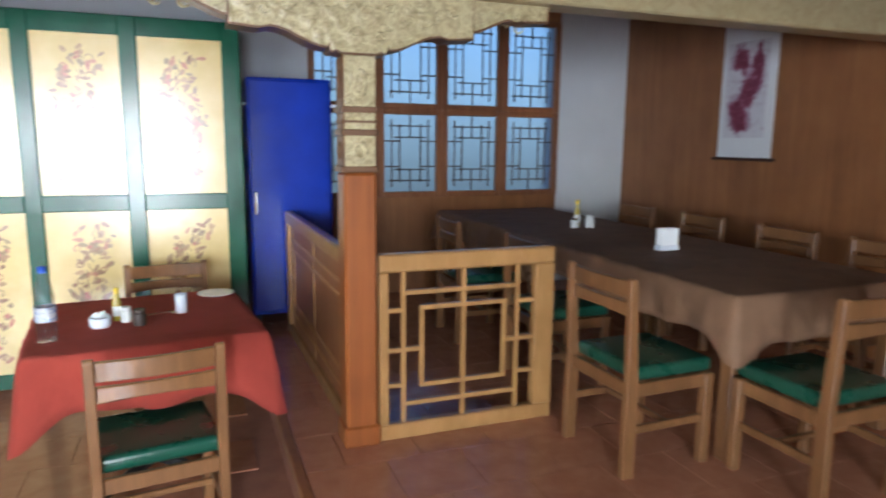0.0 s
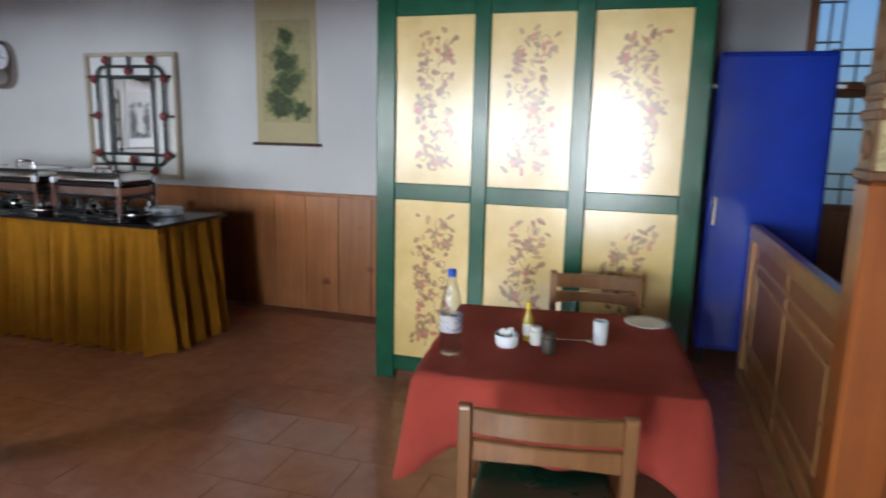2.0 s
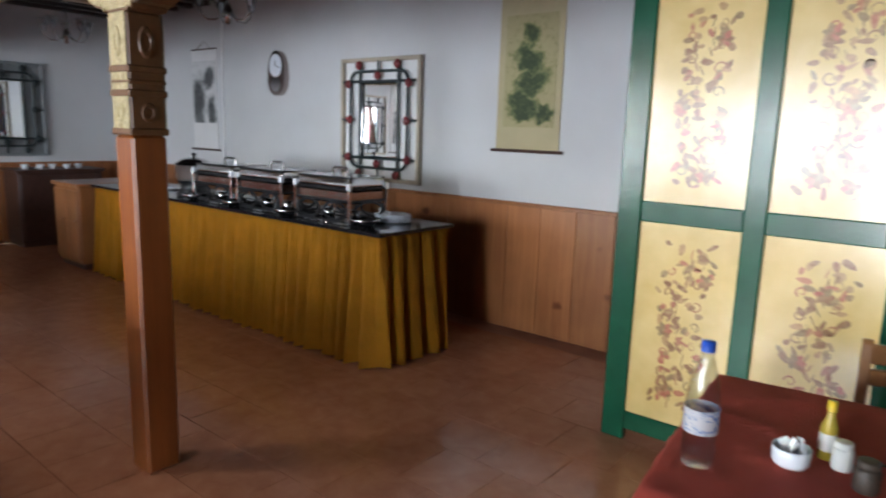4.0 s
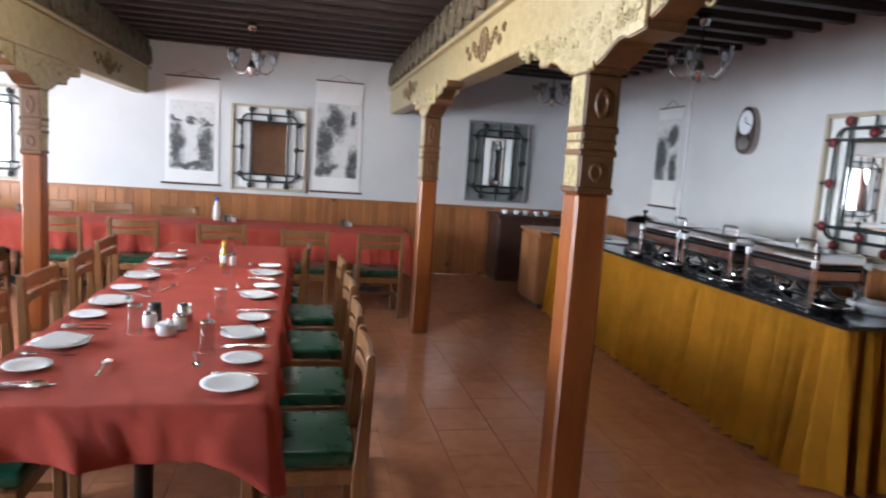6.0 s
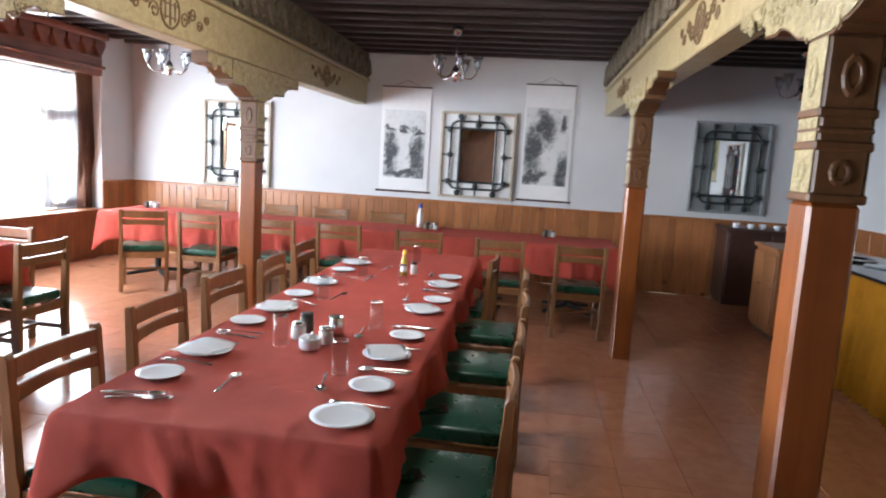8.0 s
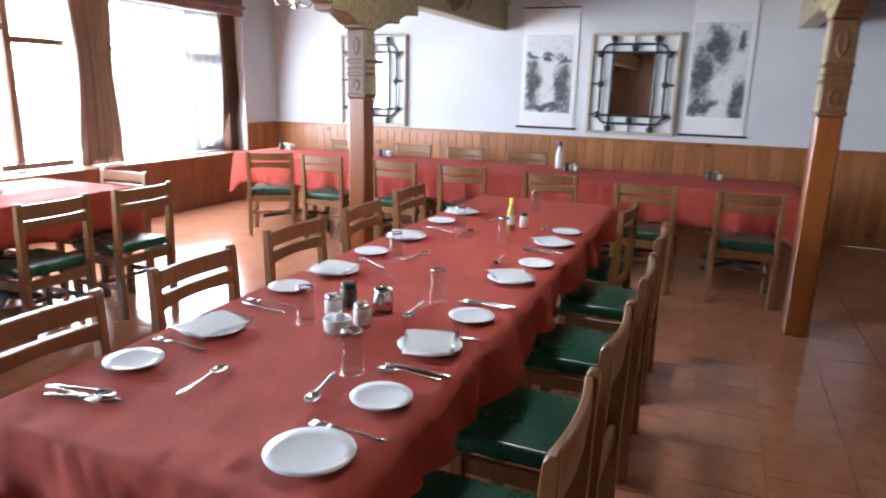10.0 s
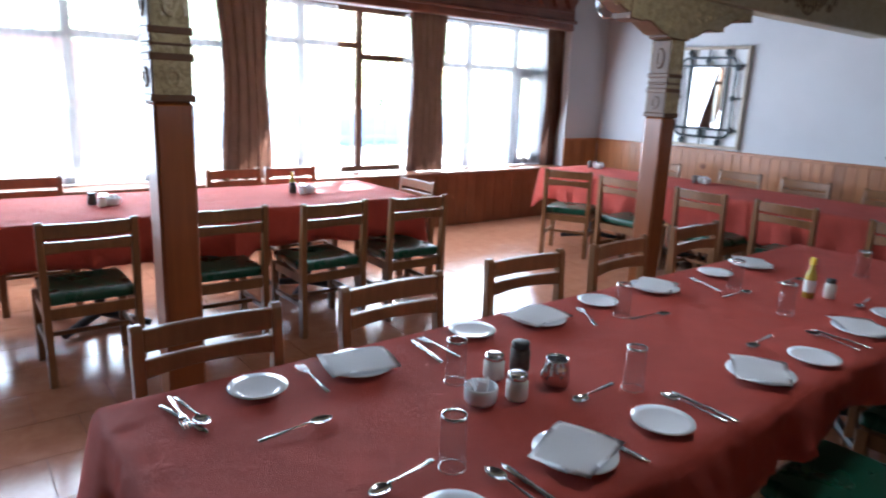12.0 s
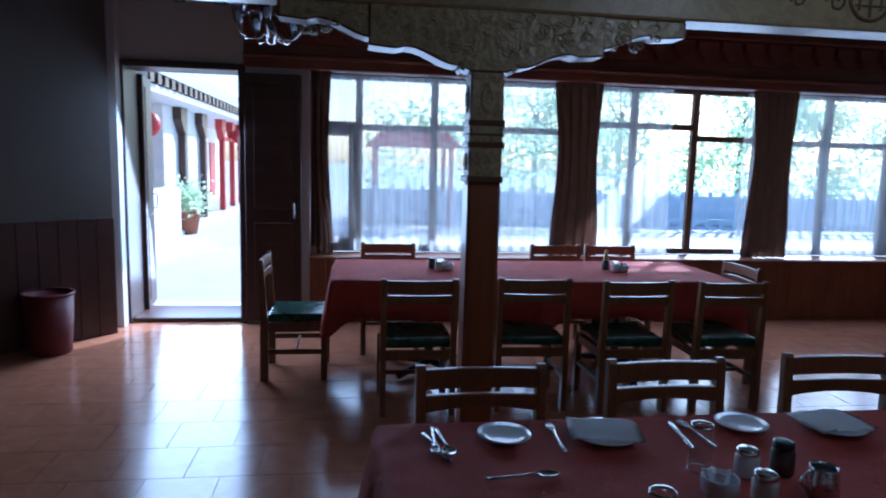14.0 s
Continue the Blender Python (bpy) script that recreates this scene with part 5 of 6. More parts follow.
GREYS = ((0.06, 0.065, 0.07), (0.15, 0.155, 0.16), (0.42, 0.43, 0.44))
ink("ink_falls", (0.60, 0.61, 0.62), GREYS, 5.0, ((0.16, 0.36, 0.2, 0.3, 0), (0.82, 0.36, 0.2, 0.32, 0), (0.48, 0.72, 0.16, 0.05, 0), (0.85, 0.7, 0.2, 0.05, 0), (0.5, 0.08, 0.6, 0.09, 0), (0.15, 0.7, 0.12, 0.05, 0)))
ink("ink_cliff", (0.60, 0.61, 0.62), GREYS, 4.0, ((0.45, 0.74, 0.28, 0.22, 20), (0.2, 0.45, 0.24, 0.28, 10), (0.25, 0.12, 0.3, 0.12, -20), (0.9, 0.15, 0.14, 0.28, 15), (0.85, 0.8, 0.1, 0.1, 0)))
ink("ink_crag", (0.62, 0.63, 0.64), GREYS, 5.0, ((0.25, 0.35, 0.3, 0.42, 10), (0.7, 0.72, 0.25, 0.16, -20), (0.8, 0.2, 0.2, 0.25, 0)))
ink("ink_green", (0.40, 0.35, 0.19), ((0.04, 0.06, 0.025), (0.085, 0.115, 0.045), (0.24, 0.24, 0.10)), 6.0, ((0.5, 0.82, 0.14, 0.10, 0), (0.45, 0.6, 0.3, 0.12, 10), (0.55, 0.4, 0.36, 0.13, -8), (0.4, 0.2, 0.36, 0.12, 6), (0.8, 0.12, 0.2, 0.08, 0)))
ink("ink_red", (0.62, 0.60, 0.63), ((0.16, 0.025, 0.05), (0.28, 0.07, 0.12), (0.42, 0.30, 0.37)), 6.0, ((0.35, 0.8, 0.25, 0.12, 20), (0.6, 0.5, 0.32, 0.16, -30), (0.35, 0.25, 0.3, 0.16, 20), (0.75, 0.75, 0.12, 0.2, 0)))
plain("paper_white", (0.72, 0.72, 0.73), 0.7, var=0.03)
plain("paper_beige", (0.46, 0.40, 0.24), 0.7, var=0.05)


def scroll(m, w, h, paper, art, x0, x1, z0, z1, label, rod=True):
    e = thing("hanging_scroll", label, "picture", m, "hanging scrolls")
    part("paper", box(-w / 2, w / 2, -0.012, -0.004, 0, h), paper, e)
    part("painting", box(x0, x1, -0.016, -0.012, z0, z1), art, e, "brush painting")
    r = tube([(-w / 2 - 0.04, -0.016, 0), (w / 2 + 0.04, -0.016, 0)], 0.013)
    part("roller", r, "dark_wood", e, "dark roller with knobs")
    r = tube([(-w / 2, -0.012, h), (w / 2, -0.012, h)], 0.009)
    part("top_rod", r, "dark_wood", e)
    part("cord", tube([(-w * 0.3, -0.012, h), (0, -0.008, h + 0.09), (w * 0.3, -0.012, h)], 0.003, 5), "dark_wood", e)
    return e


scroll(pose(WEST, 0.565, 1.085, 0, 0, 90), 0.66, 1.37, "paper_white", "ink_falls", -0.28, 0.27, 0.18, 1.07, "white hanging scroll with grey mountain ink painting")
scroll(pose(WEST, 2.435, 1.08, 0, 0, 90), 0.63, 1.48, "paper_white", "ink_cliff", -0.29, 0.27, 0.2, 1.19, "white hanging scroll with dark cliff ink painting")
scroll(pose(-2.765, NORTH, 1.41), 0.56, 1.22, "paper_beige", "ink_green", -0.22, 0.23, 0.18, 1.0, "beige hanging scroll with green pine tree painting")
scroll(pose(-7.25, NORTH, 1.24), 0.52, 1.15, "paper_white", "ink_crag", -0.25, 0.25, 0.31, 1.02, "small white hanging scroll with grey ink painting")
scroll(pose(EAST, 4.57, 1.47, 0, 0, -90), 0.55, 1.12, "paper_white", "ink_red", -0.22, 0.2, 0.17, 0.92, "white hanging scroll with crimson blossom painting")

ck = thing("wall_clock", "dark oval wall clock with pale dial and silver pendulum box", "clock", pose(-5.81, NORTH, 1.86))
out = []
for k in range(24):
    a = k / 24 * 2 * math.pi
    out.append((0.14 * math.cos(a) * (1 - 0.12 * math.sin(a)), 0.215 + 0.225 * math.copysign(abs(math.sin(a)) ** 0.8, math.sin(a))))
part("case", prism(out, -0.06, 0.0), "dark_steel", ck)
part("dial", prism([(0.1 * math.cos(k / 24 * 6.2832), 0.29 + 0.115 * math.sin(k / 24 * 6.2832)) for k in range(24)], -0.066, -0.058), "china", ck, "pale round dial")
part("pendulum_window", prism([(0.085 * math.cos(k / 20 * 6.2832), 0.10 + 0.07 * math.sin(k / 20 * 6.2832)) for k in range(20)], -0.066, -0.058), "steel", ck)
part("hour_hand", box(-0.005, 0.005, -0.070, -0.067, 0.285, 0.345), "black_metal", ck)
hb = box(-0.004, 0.004, -0.073, -0.070, 0.285, 0.375)
bmesh.ops.rotate(hb, cent=(0, -0.07, 0.29), matrix=Matrix.Rotation(1.9, 3, "Y"), verts=hb.verts)
part("minute_hand", hb, "black_metal", ck)
solid("cable", tube([(-6.86, NORTH - 0.012, 1.0), (-6.86, NORTH - 0.012, 2.85)], 0.012), "white_board", "white cable duct running up the wall", "cable")

# ---- chandeliers ----
thin_glass("tulip_glass", (0.80, 0.82, 0.84), 0.7, 0.75)
m, nt, b = shader("lit_bulb", 0.4)
b.inputs["Emission Color"].default_value = (1.0, 0.9, 0.75, 1)
b.inputs["Emission Strength"].default_value = 12.0



def chandelier(x, y, z, arms=5, lit=False):
    e = thing("chandelier", "brass-armed chandelier with tulip glass shades", "lamp", pose(x, y, z), "chandeliers")
    part("rod", tube([(0, 0, 0.0), (0, 0, 2.85 - z)], 0.008), "black_metal", e)
    part("ceiling_cup", lathe([(0.0, 2.78 - z), (0.03, 2.78 - z), (0.06, 2.86 - z), (0.0, 2.86 - z)], 16), "steel", e, smooth=True)
    part("hub", lathe([(0.0, -0.10), (0.025, -0.085), (0.03, -0.05), (0.05, -0.02), (0.035, 0.02), (0.018, 0.06), (0.0, 0.08)], 16), "steel", e, smooth=True)
    for k in range(arms):
        a = 2 * math.pi * k / arms + 0.3
        c, s = math.cos(a), math.sin(a)
        pts = [(c * r, s * r, h) for r, h in ((0.03, -0.01), (0.09, -0.06), (0.16, -0.065), (0.21, -0.02), (0.22, 0.03))]
        part("arm", tube(pts, 0.008), "steel", e, smooth=True)
        prof = [(0.022, 0.03), (0.035, 0.06), (0.042, 0.10), (0.05, 0.135), (0.065, 0.155), (0.062, 0.157), (0.046, 0.135), (0.038, 0.10), (0.031, 0.062), (0.02, 0.034)]
        sh = part("shade", lathe(prof, 18, (c * 0.22, s * 0.22, 0)), "tulip_glass", e, "frosted tulip glass shade", True)
        sh.visible_shadow = False
        part("bulb", lathe([(0.0, 0.04), (0.012, 0.045), (0.02, 0.08), (0.016, 0.105), (0.0, 0.115)], 12, (c * 0.22, s * 0.22, 0)), "lit_bulb" if lit else "china", sh, smooth=True)
    return e


for x, y, z in ((-7.36, 1.44, 2.42), (-7.57, -1.77, 2.38), (-4.98, 5.04, 2.44), (-4.12, 1.55, 2.50), (-7.9, 4.93, 2.44), (-1.6, -1.99, 2.42)):
    chandelier(x, y, z, 5, abs(x + 4.12) < 0.01)

# ---- tableware ----
TZ = 0.7655


def plate_mesh(r):
    return lathe([(0.0, 0.004), (r * 0.55, 0.004), (r * 0.62, 0.0), (r * 0.66, 0.0), (r * 0.74, 0.005), (r, 0.011), (r * 0.998, 0.0135), (r * 0.74, 0.0085), (r * 0.6, 0.007), (0.0, 0.007)], 36)


def plate(x, y, r, label="round white china plate on the cloth", z=TZ, napkin=False, turn=0):
    o = solid("plate", plate_mesh(r), "china", label, "plate", group="plates", smooth=True)
    o.matrix_basis = pose(x, y, z)
    if napkin:
        bm = bmesh.new()
        n = 10
        g = []
        rnd = random.Random(int(x * 100))
        for i in range(n + 1):
            row = []
            for j in range(n + 1):
                u, v = -1 + 2 * i / n, -1 + 2 * j / n
                d = math.hypot(u, v)
                zz = 0.019 + 0.004 * math.sin(3 * u + rnd.random() * 0.3) * v - 0.004 * max(0, d - 0.95)
                row.append(bm.verts.new((u * r * 1.04 * (1 - 0.05 * v * v), v * r * 0.80 * (1 + 0.06 * u), zz)))
            g.append(row)
        for i in range(n):
            for j in range(n):
                bm.faces.new((g[i][j], g[i + 1][j], g[i + 1][j + 1], g[i][j + 1]))
        bmesh.ops.solidify(bm, geom=bm.faces[:], thickness=0.003)
        k = solid("paper_napkin", bm, "napkin_paper", "folded white paper napkin lying on a plate", "napkin", group="napkins", smooth=True)
        k.matrix_basis = pose(x, y, z, 0, 0, turn)
    return o


LEFT = ((-2.62, 1.111), (-2.918, 1.119), (-3.376, 1.081), (-3.661, 1.104), (-4.008, 1.088), (-4.377, 1.087), (-4.844, 1.091), (-5.166, 1.088))
RIGHT = ((-2.43, 1.807), (-2.717, 1.823), (-3.079, 1.794), (-3.376, 1.817), (-3.885, 1.801), (-4.158, 1.834), (-4.596, 1.804), (-4.894, 1.81))
for i, (x, y) in enumerate(LEFT):
    plate(x, y, 0.078 if i % 2 == 0 else 0.102, napkin=i % 2 == 1, turn=8 * i - 20)
for i, (x, y) in enumerate(RIGHT):
    plate(x, y, 0.078 if i % 2 == 1 else 0.097, napkin=i in (2, 4, 6), turn=185 + 7 * i)


def blade(kind):
    """Cutlery lying along +x, about 0.19 m long, its head at the far end."""
    bm = bmesh.new()

    def strip(rows):
        prev = None
        for x, w, z in rows:
            ring = [bm.verts.new(p) for p in ((x, -w, z + 0.001), (x, w, z + 0.001), (x, w * 0.8, z + 0.0035), (x, -w * 0.8, z + 0.0035))]
            if prev:
                for k in range(4):
                    bm.faces.new((prev[k], prev[(k + 1) % 4], ring[(k + 1) % 4], ring[k]))
            else:
                bm.faces.new(ring[::-1])
            prev = ring
        bm.faces.new(prev)

    handle = [(-0.095, 0.005, 0.0), (-0.09, 0.0075, 0.0), (-0.05, 0.0055, 0.001), (0.0, 0.0032, 0.004), (0.03, 0.0028, 0.006)]
    if kind == "spoon":
        strip(handle + [(0.042, 0.005, 0.005)])
        n, rings = 16, []
        for r, z in ((0.25, 0.0), (0.6, 0.0012), (0.85, 0.0035), (1.0, 0.0062), (0.95, 0.0066), (0.8, 0.0045), (0.55, 0.0024), (0.2, 0.0014)):
            rings.append([bm.verts.new((0.066 + 0.029 * r * math.cos(k / n * 6.2832), 0.0195 * r * math.sin(k / n * 6.2832) * (1 - 0.15 * math.cos(k / n * 6.2832)), z)) for k in range(n)])
        for a, c in zip(rings, rings[1:]):
            for k in range(n):
                bm.faces.new((a[k], a[(k + 1) % n], c[(k + 1) % n], c[k]))
        bm.faces.new(rings[0])
        bm.faces.new(rings[-1][::-1])
    elif kind == "fork":
        strip(handle + [(0.04, 0.0105, 0.004), (0.052, 0.0125, 0.003)])
        for k in range(4):
            y = -0.0105 + k * 0.007
            box(0.05, 0.098, y - 0.0017, y + 0.0017, 0.003, 0.0055, 0, bm)
    else:
        strip([(-0.1, 0.006, 0), (-0.095, 0.008, 0), (-0.02, 0.0085, 0.001), (0.0, 0.0055, 0.001), (0.015, 0.0095, 0.0), (0.08, 0.0095, 0.0), (0.1, 0.002, 0.0)])
    bmesh.ops.recalc_face_normals(bm, faces=bm.faces[:])
    return bm


PROTO = {}
for kind in ("spoon", "fork", "knife"):
    PROTO[kind] = link("proto", blade(kind), "steel", smooth=True).data


def cutlery(kind, x, y, heading, lift=0.0):
    o = new(kind, PROTO[kind])
    o.matrix_basis = pose(x, y, TZ + lift, 0, 0, heading)
    return tagged(o, "stainless steel %s lying on the tablecloth" % kind, kind, "cutlery")


for o in [q for q in scene.objects if q.name.startswith("proto")]:
    bpy.data.objects.remove(o)
for kind, x, y, h, *up in (("spoon", -2.615, 1.355, 183), ("knife", -2.415, 1.166, 105), ("fork", -2.414, 1.131, 87, 0.003), ("spoon", -2.44, 1.14, 96, 0.002), ("fork", -2.77, 1.13, 268), ("knife", -3.15, 1.13, 262), ("fork", -3.20, 1.13, 275),
                           ("spoon", -2.71, 1.655, 12), ("spoon", -2.88, 1.82, 272), ("knife", -2.915, 1.83, 269), ("fork", -2.545, 1.83, 271), ("knife", -3.19, 1.81, 94), ("spoon", -3.365, 1.61, 7), ("spoon", -3.52, 1.81, 272), ("knife", -3.55, 1.82, 269),
                           ("fork", -3.84, 1.18, 240), ("spoon", -4.05, 1.30, 168), ("spoon", -4.39, 1.79, 262), ("knife", -4.44, 1.80, 266), ("spoon", -4.16, 1.66, 6), ("spoon", -4.62, 1.32, 175), ("fork", -4.63, 1.17, 250), ("spoon", -4.98, 1.67, 8), ("spoon", -5.05, 1.34, 172)):
    cutlery(kind, x, y, h, *up)


def tumbler(x, y):
    prof = [(0.0, 0.118), (0.026, 0.118), (0.027, 0.112), (0.029, 0.0), (0.0305, 0.0), (0.0285, 0.122), (0.0, 0.124)]
    o = solid("drinking_glass", lathe(prof, 28), "clear_glass", "clear glass tumbler standing upside down", "glass", group="tumblers", smooth=True)
    o.matrix_basis = pose(x, y, TZ)
    o.visible_shadow = False
    # thin steel rings added as bright glints on the tumbler's base and rim
    part("thick_base", lathe([(0.0255, 0.119), (0.0283, 0.1175), (0.0288, 0.121), (0.0275, 0.1245), (0.0245, 0.1245)], 28), "steel", o, "steel ring for the glint of the glass base", True)
    part("rim", lathe([(0.0290, 0.0), (0.0309, 0.0), (0.0307, 0.0022), (0.0292, 0.0022)], 28), "steel", o, "steel ring for the glint of the glass rim", True)


for x, y in ((-3.09, 1.35), (-2.82, 1.68), (-3.48, 1.65), (-4.54, 1.56), (-5.46, 1.48), (-4.71, 1.26), (-3.96, 1.24)):
    tumbler(x, y)


def jar(x, y, z, r, h, lid, content, name="condiment_jar", label="small glass condiment jar with a lid"):
    h *= 0.82
    e = thing(name, label, "jar", pose(x, y, z), "condiments")
    part("body", lathe([(0.0, 0.0), (r * 0.9, 0.0), (r, 0.006), (r, h * 0.7), (r * 0.8, h * 0.8), (0.0, h * 0.8)], 20), content, e, smooth=True)
    part("lid", lathe([(r * 0.85, h * 0.8), (r * 0.9, h * 0.82), (r * 0.88, h), (r * 0.7, h * 1.02), (0.0, h * 1.02)], 20), lid, e, smooth=True)
    return e


plain("salt_white", (0.7, 0.7, 0.68), 0.5, var=0.1)
plain("pepper_dark", (0.06, 0.045, 0.035), 0.5, var=0.4, scale=80)
plain("oil_yellow", (0.45, 0.34, 0.05), 0.15, var=0.2)
plain("yellow_plastic", (0.75, 0.52, 0.03), 0.35, var=0.05)
plain("blue_plastic", (0.02, 0.08, 0.45), 0.35, var=0.1)


def bowl(x, y, z, label="white china sugar bowl with paper sachets"):
    e = thing("sugar_bowl", label, "bowl", pose(x, y, z), "sugar bowls")
    part("body", lathe([(0.0, 0.0), (0.036, 0.0), (0.043, 0.01), (0.045, 0.045), (0.043, 0.047), (0.040, 0.043), (0.037, 0.012), (0.0, 0.01)], 24), "china", e, smooth=True)
    rnd = random.Random(5)
    for k in range(5):
        b2 = box(-0.012, 0.012, -0.002, 0.002, 0.0, 0.055, 0.001)
        bmesh.ops.rotate(b2, cent=(0, 0, 0), matrix=Euler((rnd.uniform(-0.5, 0.5), rnd.uniform(-0.4, 0.4), rnd.uniform(0, 3))).to_matrix(), verts=b2.verts)
        bmesh.ops.translate(b2, vec=(rnd.uniform(-0.018, 0.018), rnd.uniform(-0.018, 0.018), 0.013), verts=b2.verts)
        part("sachet", b2, "napkin_paper", e)
    return e


def mug(x, y, z):
    e = thing("creamer_jug", "small steel jug with a curved handle", "jug", pose(x, y, z))
    part("body", lathe([(0.0, 0.0), (0.034, 0.0), (0.038, 0.01), (0.036, 0.055), (0.03, 0.07), (0.032, 0.078), (0.029, 0.076), (0.027, 0.068), (0.033, 0.05), (0.0, 0.01)], 24), "steel", e, smooth=True)
    part("handle", tube([(0.032 + 0.028 * math.sin(k / 8 * math.pi), 0, 0.068 - 0.05 * k / 8) for k in range(9)], 0.004), "steel", e, smooth=True)
    return e


def bottle(x, y, z, h, body, cap, r=0.022, label="small sauce bottle"):
    e = thing("sauce_bottle", label, "bottle", pose(x, y, z), "bottles")
    part("body", lathe([(0.0, 0.0), (r, 0.0), (r, h * 0.55), (r * 0.5, h * 0.75), (r * 0.45, h * 0.85), (0.0, h * 0.85)], 20), body, e, smooth=True)
    part("cap", lathe([(r * 0.55, h * 0.83), (r * 0.55, h), (0.0, h)], 16), cap, e, smooth=True)
    part("label", lathe([(r * 1.02, h * 0.15), (r * 1.02, h * 0.45)], 20), "salt_white", e)
    return e


bowl(-3.07, 1.48, TZ)
jar(-3.20, 1.385, TZ, 0.030, 0.085, "steel", "salt_white")
jar(-3.30, 1.385, TZ, 0.030, 0.105, "black_metal", "pepper_dark")
jar(-3.165, 1.515, TZ, 0.030, 0.085, "steel", "salt_white")
mug(-3.32, 1.51, TZ)
bottle(-4.86, 1.50, TZ, 0.17, "oil_yellow", "yellow_plastic", label="small yellow oil bottle with yellow cap")
jar(-4.93, 1.555, TZ, 0.022, 0.10, "black_metal", "salt_white")

# the square red table
m, nt, b = shader("bottle_label", 0.4)
_lab = tex_noise(nt, coords(nt, (1.0, 1.0, 2.0)), 34, 3, 0.6, 0.6)
nt.links.new(ramp(nt, _lab, [(0.36, (0.05, 0.14, 0.55)), (0.43, (0.40, 0.52, 0.78)), (0.5, (0.82, 0.85, 0.90))]), b.inputs["Base Color"])
_see = nt.nodes.new("ShaderNodeBsdfTransparent")
_both = nt.nodes.new("ShaderNodeMixShader")
_both.inputs[0].default_value = 0.45
nt.links.new(b.outputs[0], _both.inputs[1])
nt.links.new(_see.outputs[0], _both.inputs[2])
nt.links.new(_both.outputs[0], nt.nodes["Material Output"].inputs[0])
wb = thing("water_bottle", "clear plastic water bottle with blue cap and label", "bottle", pose(-0.475, 3.42, TZ))
part("body", lathe([(0.0, 0.0), (0.036, 0.0), (0.04, 0.01), (0.04, 0.05), (0.037, 0.06), (0.04, 0.07), (0.04, 0.17), (0.034, 0.21), (0.016, 0.27), (0.014, 0.285), (0.012, 0.285), (0.012, 0.27), (0.03, 0.21), (0.036, 0.17), (0.036, 0.012), (0.0, 0.008)], 26), "bottle_plastic", wb, smooth=True)
part("label", lathe([(0.041, 0.085), (0.041, 0.145)], 26), "bottle_label", wb, "blue and white paper label", True)
part("cap", lathe([(0.016, 0.283), (0.016, 0.308), (0.0, 0.31)], 18), "blue_plastic", wb, smooth=True)
bowl(-0.30, 3.57, TZ)
bottle(-0.24, 3.67, TZ, 0.15, "oil_yellow", "yellow_plastic", 0.02, "small yellow sauce bottle with yellow cap")
jar(-0.20, 3.63, TZ, 0.024, 0.085, "salt_white", "salt_white")
jar(-0.14, 3.55, TZ, 0.028, 0.09, "pepper_dark", "pepper_dark", label="dark brown condiment jar with lid")
g = thing("paper_cup", "white paper cup standing on the red cloth", "cup", pose(0.03, 3.73, TZ))
part("body", lathe([(0.0, 0.0), (0.026, 0.0), (0.028, 0.09), (0.026, 0.09), (0.024, 0.004), (0.0, 0.004)], 22), "china", g, smooth=True)
plate(0.20, 4.06, 0.095, "white china plate on the square red table")
cutlery("spoon", -0.06, 3.72, 5)

# other tables
for x, y in ((-2.82, -1.85), (-4.15, -1.82), (-7.83, 1.2), (-7.92, 2.5), (-7.95, -0.9), (-7.93, -2.2)):
    jar(x, y, TZ, 0.028, 0.085, "steel", "salt_white")
    jar(x + 0.06, y - 0.03, TZ, 0.028, 0.09, "black_metal", "pepper_dark")
    jar(x + 0.02, y + 0.06, TZ, 0.026, 0.08, "steel", "salt_white")
    bowl(x - 0.05, y + 0.02, TZ)
bottle(-4.1, -1.88, TZ, 0.15, "oil_yellow", "yellow_plastic", label="small yellow oil bottle with yellow cap")
bottle(-7.95, 1.06, TZ, 0.26, "salt_white", "blue_plastic", 0.036, "clear water bottle on the wall table")
nh = thing("napkin_holder", "white napkin holder full of paper napkins", "napkin holder", pose(2.72, 3.55, TZ + DAIS))
part("holder", box(-0.07, 0.07, -0.03, 0.03, 0.0, 0.03, 0.004), "china", nh)
for k in range(5):
    part("napkin", box(-0.062, 0.062, -0.026 + k * 0.011, -0.018 + k * 0.011, 0.02, 0.13, 0.002), "napkin_paper", nh)
jar(2.74, 4.6, TZ + DAIS, 0.03, 0.09, "steel", "salt_white")
bottle(2.8, 4.66, TZ + DAIS, 0.2, "oil_yellow", "yellow_plastic", label="small yellow oil bottle with yellow cap")
jar(2.86, 4.58, TZ + DAIS, 0.035, 0.11, "salt_white", "salt_white")

# on the buffet
for k in range(6):
    plate(-3.22 + 0.003 * math.sin(k * 2.1), 5.19, 0.13, "white china dinner plate in a stack on the buffet", 0.898 + k * 0.009)
jar(-3.42, 5.28, 0.898, 0.022, 0.13, "steel", "salt_white", "shaker", "tall salt shaker with steel lid")
for k, (x, y) in enumerate(((-3.2, 4.9), (-3.95, 4.84), (-4.64, 4.84), (-5.25, 4.85))):
    o = solid("serving_bowl", lathe([(0.0, 0.0), (0.05, 0.0), (0.1, 0.035), (0.105, 0.05), (0.1, 0.05), (0.05, 0.008), (0.0, 0.008)], 24), "steel", "shallow polished steel serving bowl on the buffet", "bowl", group="serving bowls", smooth=True)
    o.matrix_basis = pose(x, y, 0.898)
plate(-6.2, 5.1, 0.13, "white china dinner plate on the black counter top", 0.898)
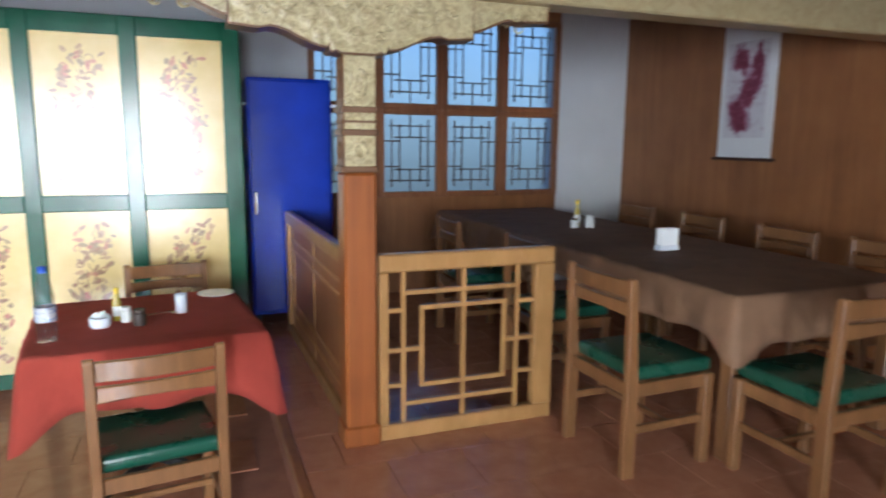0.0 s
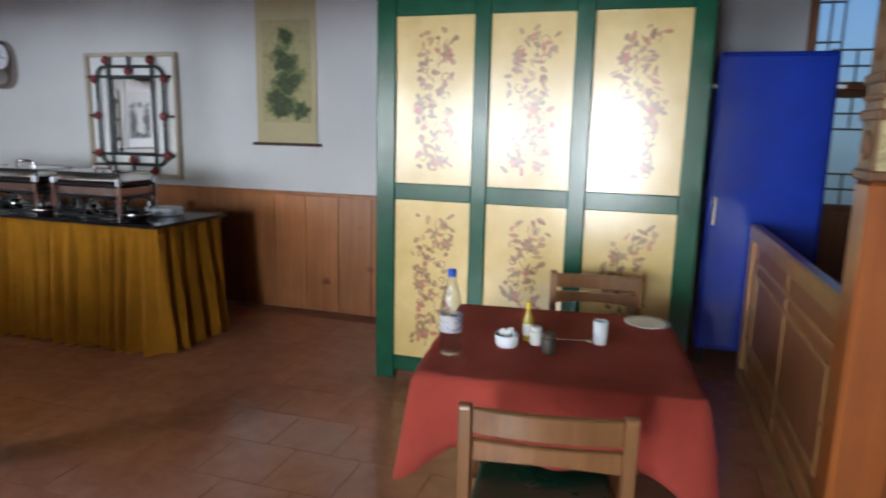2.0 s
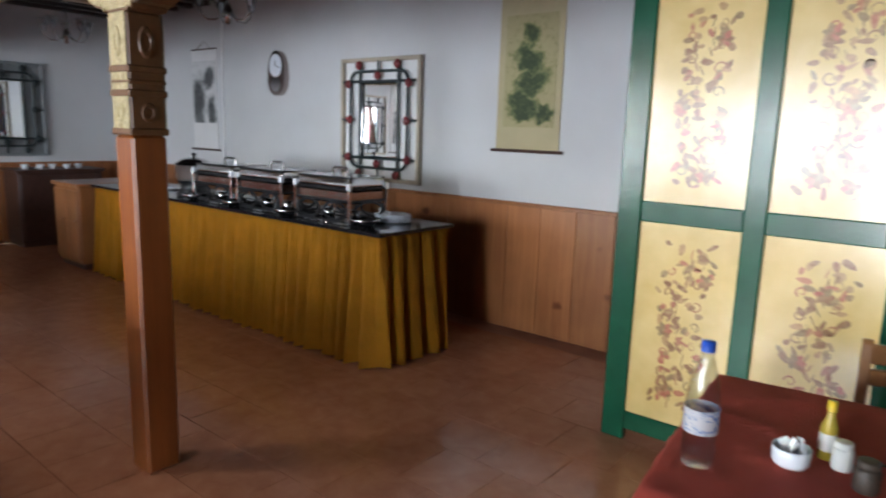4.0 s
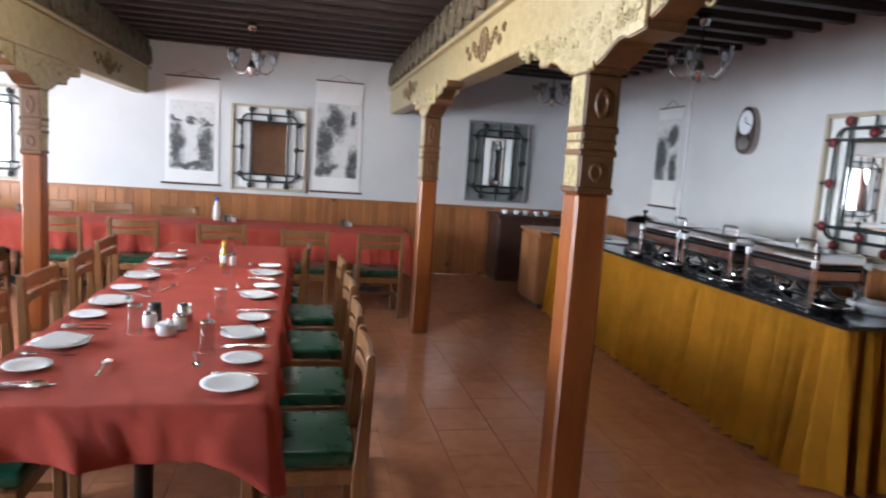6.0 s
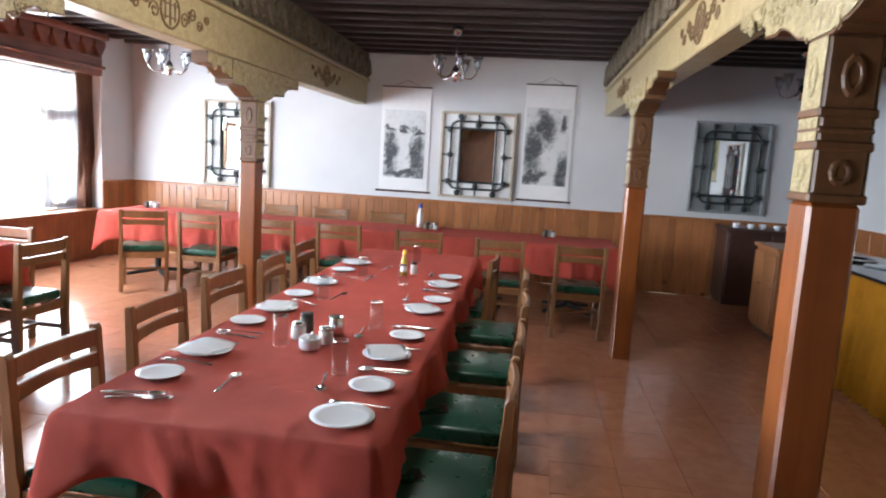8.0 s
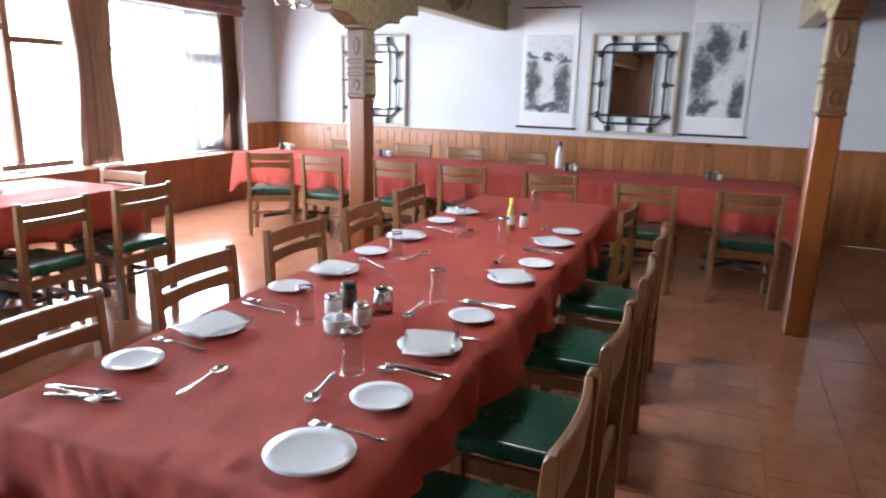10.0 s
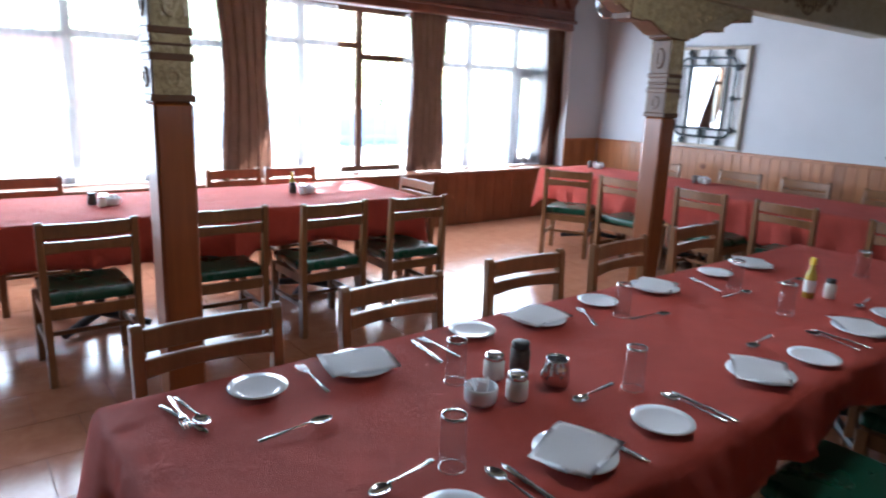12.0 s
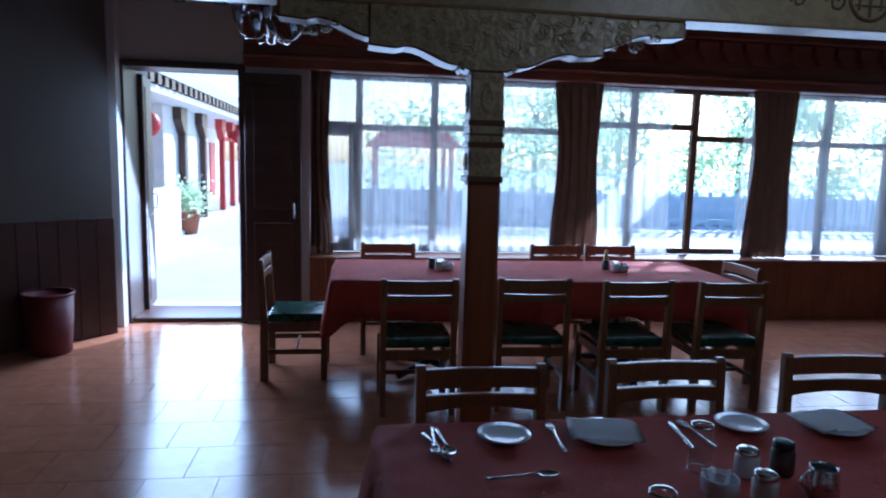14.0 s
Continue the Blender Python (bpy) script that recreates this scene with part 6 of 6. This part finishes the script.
tray = solid("steel_tray", lathe([(0.0, 0.003), (0.17, 0.003), (0.19, 0.02), (0.195, 0.02), (0.175, 0.0), (0.0, 0.0)], 30), "steel", "round polished steel tray on the counter", "tray", smooth=True)
tray.matrix_basis = pose(-6.6, 5.05, 0.898)
for k in range(5):
    o = solid("teacup", lathe([(0.0, 0.0), (0.025, 0.0), (0.04, 0.03), (0.043, 0.06), (0.04, 0.06), (0.035, 0.03), (0.0, 0.008)], 20), "china", "white china teacup on the dark cabinet", "cup", group="teacups", smooth=True)
    o.matrix_basis = pose(-8.9 + 0.05 * (k % 2), 4.75 + k * 0.15, 0.936)
plate(-9.05, 4.85, 0.11, "white china plate on the dark cabinet", 0.936)

# ---- floor tiles ----
P = 0.345
tile_me = bpy.data.meshes.new("tile")
_tb = box(-P / 2 + 0.002, P / 2 - 0.002, -P / 2 + 0.002, P / 2 - 0.002, -0.008, 0.0)
_tb.to_mesh(tile_me)
_tb.free()
tile_me.materials.append(MATS["floor_tile"])
half_me = bpy.data.meshes.new("half_tile")
_tb = box(-P / 4 + 0.002, P / 4 - 0.002, -P / 2 + 0.002, P / 2 - 0.002, -0.008, 0.0)
_tb.to_mesh(half_me)
_tb.free()
half_me.materials.append(MATS["floor_tile"])
floor_ob = bpy.data.objects["floor"]
dais = solid("dais", box(0.47, EAST, 0.6, FAR, -0.006, DAIS - 0.006, 0.004), "grout", "raised tiled floor of the alcove, one step up", "platform", "structure")
part("nosing", box(0.452, 0.50, 0.58, 5.0, DAIS - 0.035, DAIS - 0.001, 0.006), "panel_wood", dais)
ny, nx = int((FAR - 0.62) / P), int((EAST - 0.50) / P)
for j in range(ny):
    for i in range(nx):
        x = 0.50 + P / 2 + i * P + (P / 2 if j % 2 else 0)
        if x < EAST - P / 2:
            o = new("tile", tile_me)
            o.parent = dais
            o.location = (x, 0.62 + P / 2 + j * P, DAIS)
    if j % 2:
        o = new("tile", half_me)
        o.parent = dais
        o.location = (0.50 + P / 4, 0.62 + P / 2 + j * P, DAIS)
spots = []
row = 0
y = SOUTH + P / 2 - 0.02
while y < FAR - P / 2:
    x = WEST + P / 2 + (P / 2 if row % 2 else 0)
    while x < EAST - P / 2:
        if not (x > 0.45 - P / 2 and y > 0.62):
            spots.append((x, y))
        x += P
    y += P
    row += 1
spots.sort(key=lambda s: math.hypot(s[0] + 1.9, (s[1] - 1.4) * 1.1))
for x, y in spots[:300]:
    o = new("tile", tile_me)
    o.parent = floor_ob
    o.location = (x, y, 0)
verts, faces = [], []
src_v = [v.co.copy() for v in tile_me.vertices]
src_f = [tuple(p.vertices) for p in tile_me.polygons]
for x, y in spots[300:]:
    k = len(verts)
    verts += [(v.x + x, v.y + y, v.z) for v in src_v]
    faces += [tuple(i + k for i in f) for f in src_f]
me = bpy.data.meshes.new("outer_tiles")
me.from_pydata(verts, [], faces)
me.materials.append(MATS["floor_tile"])
o = new("outer_tiles", me)
o.parent = floor_ob
tagged(o, "terracotta floor tiles further off", kind="stuff")
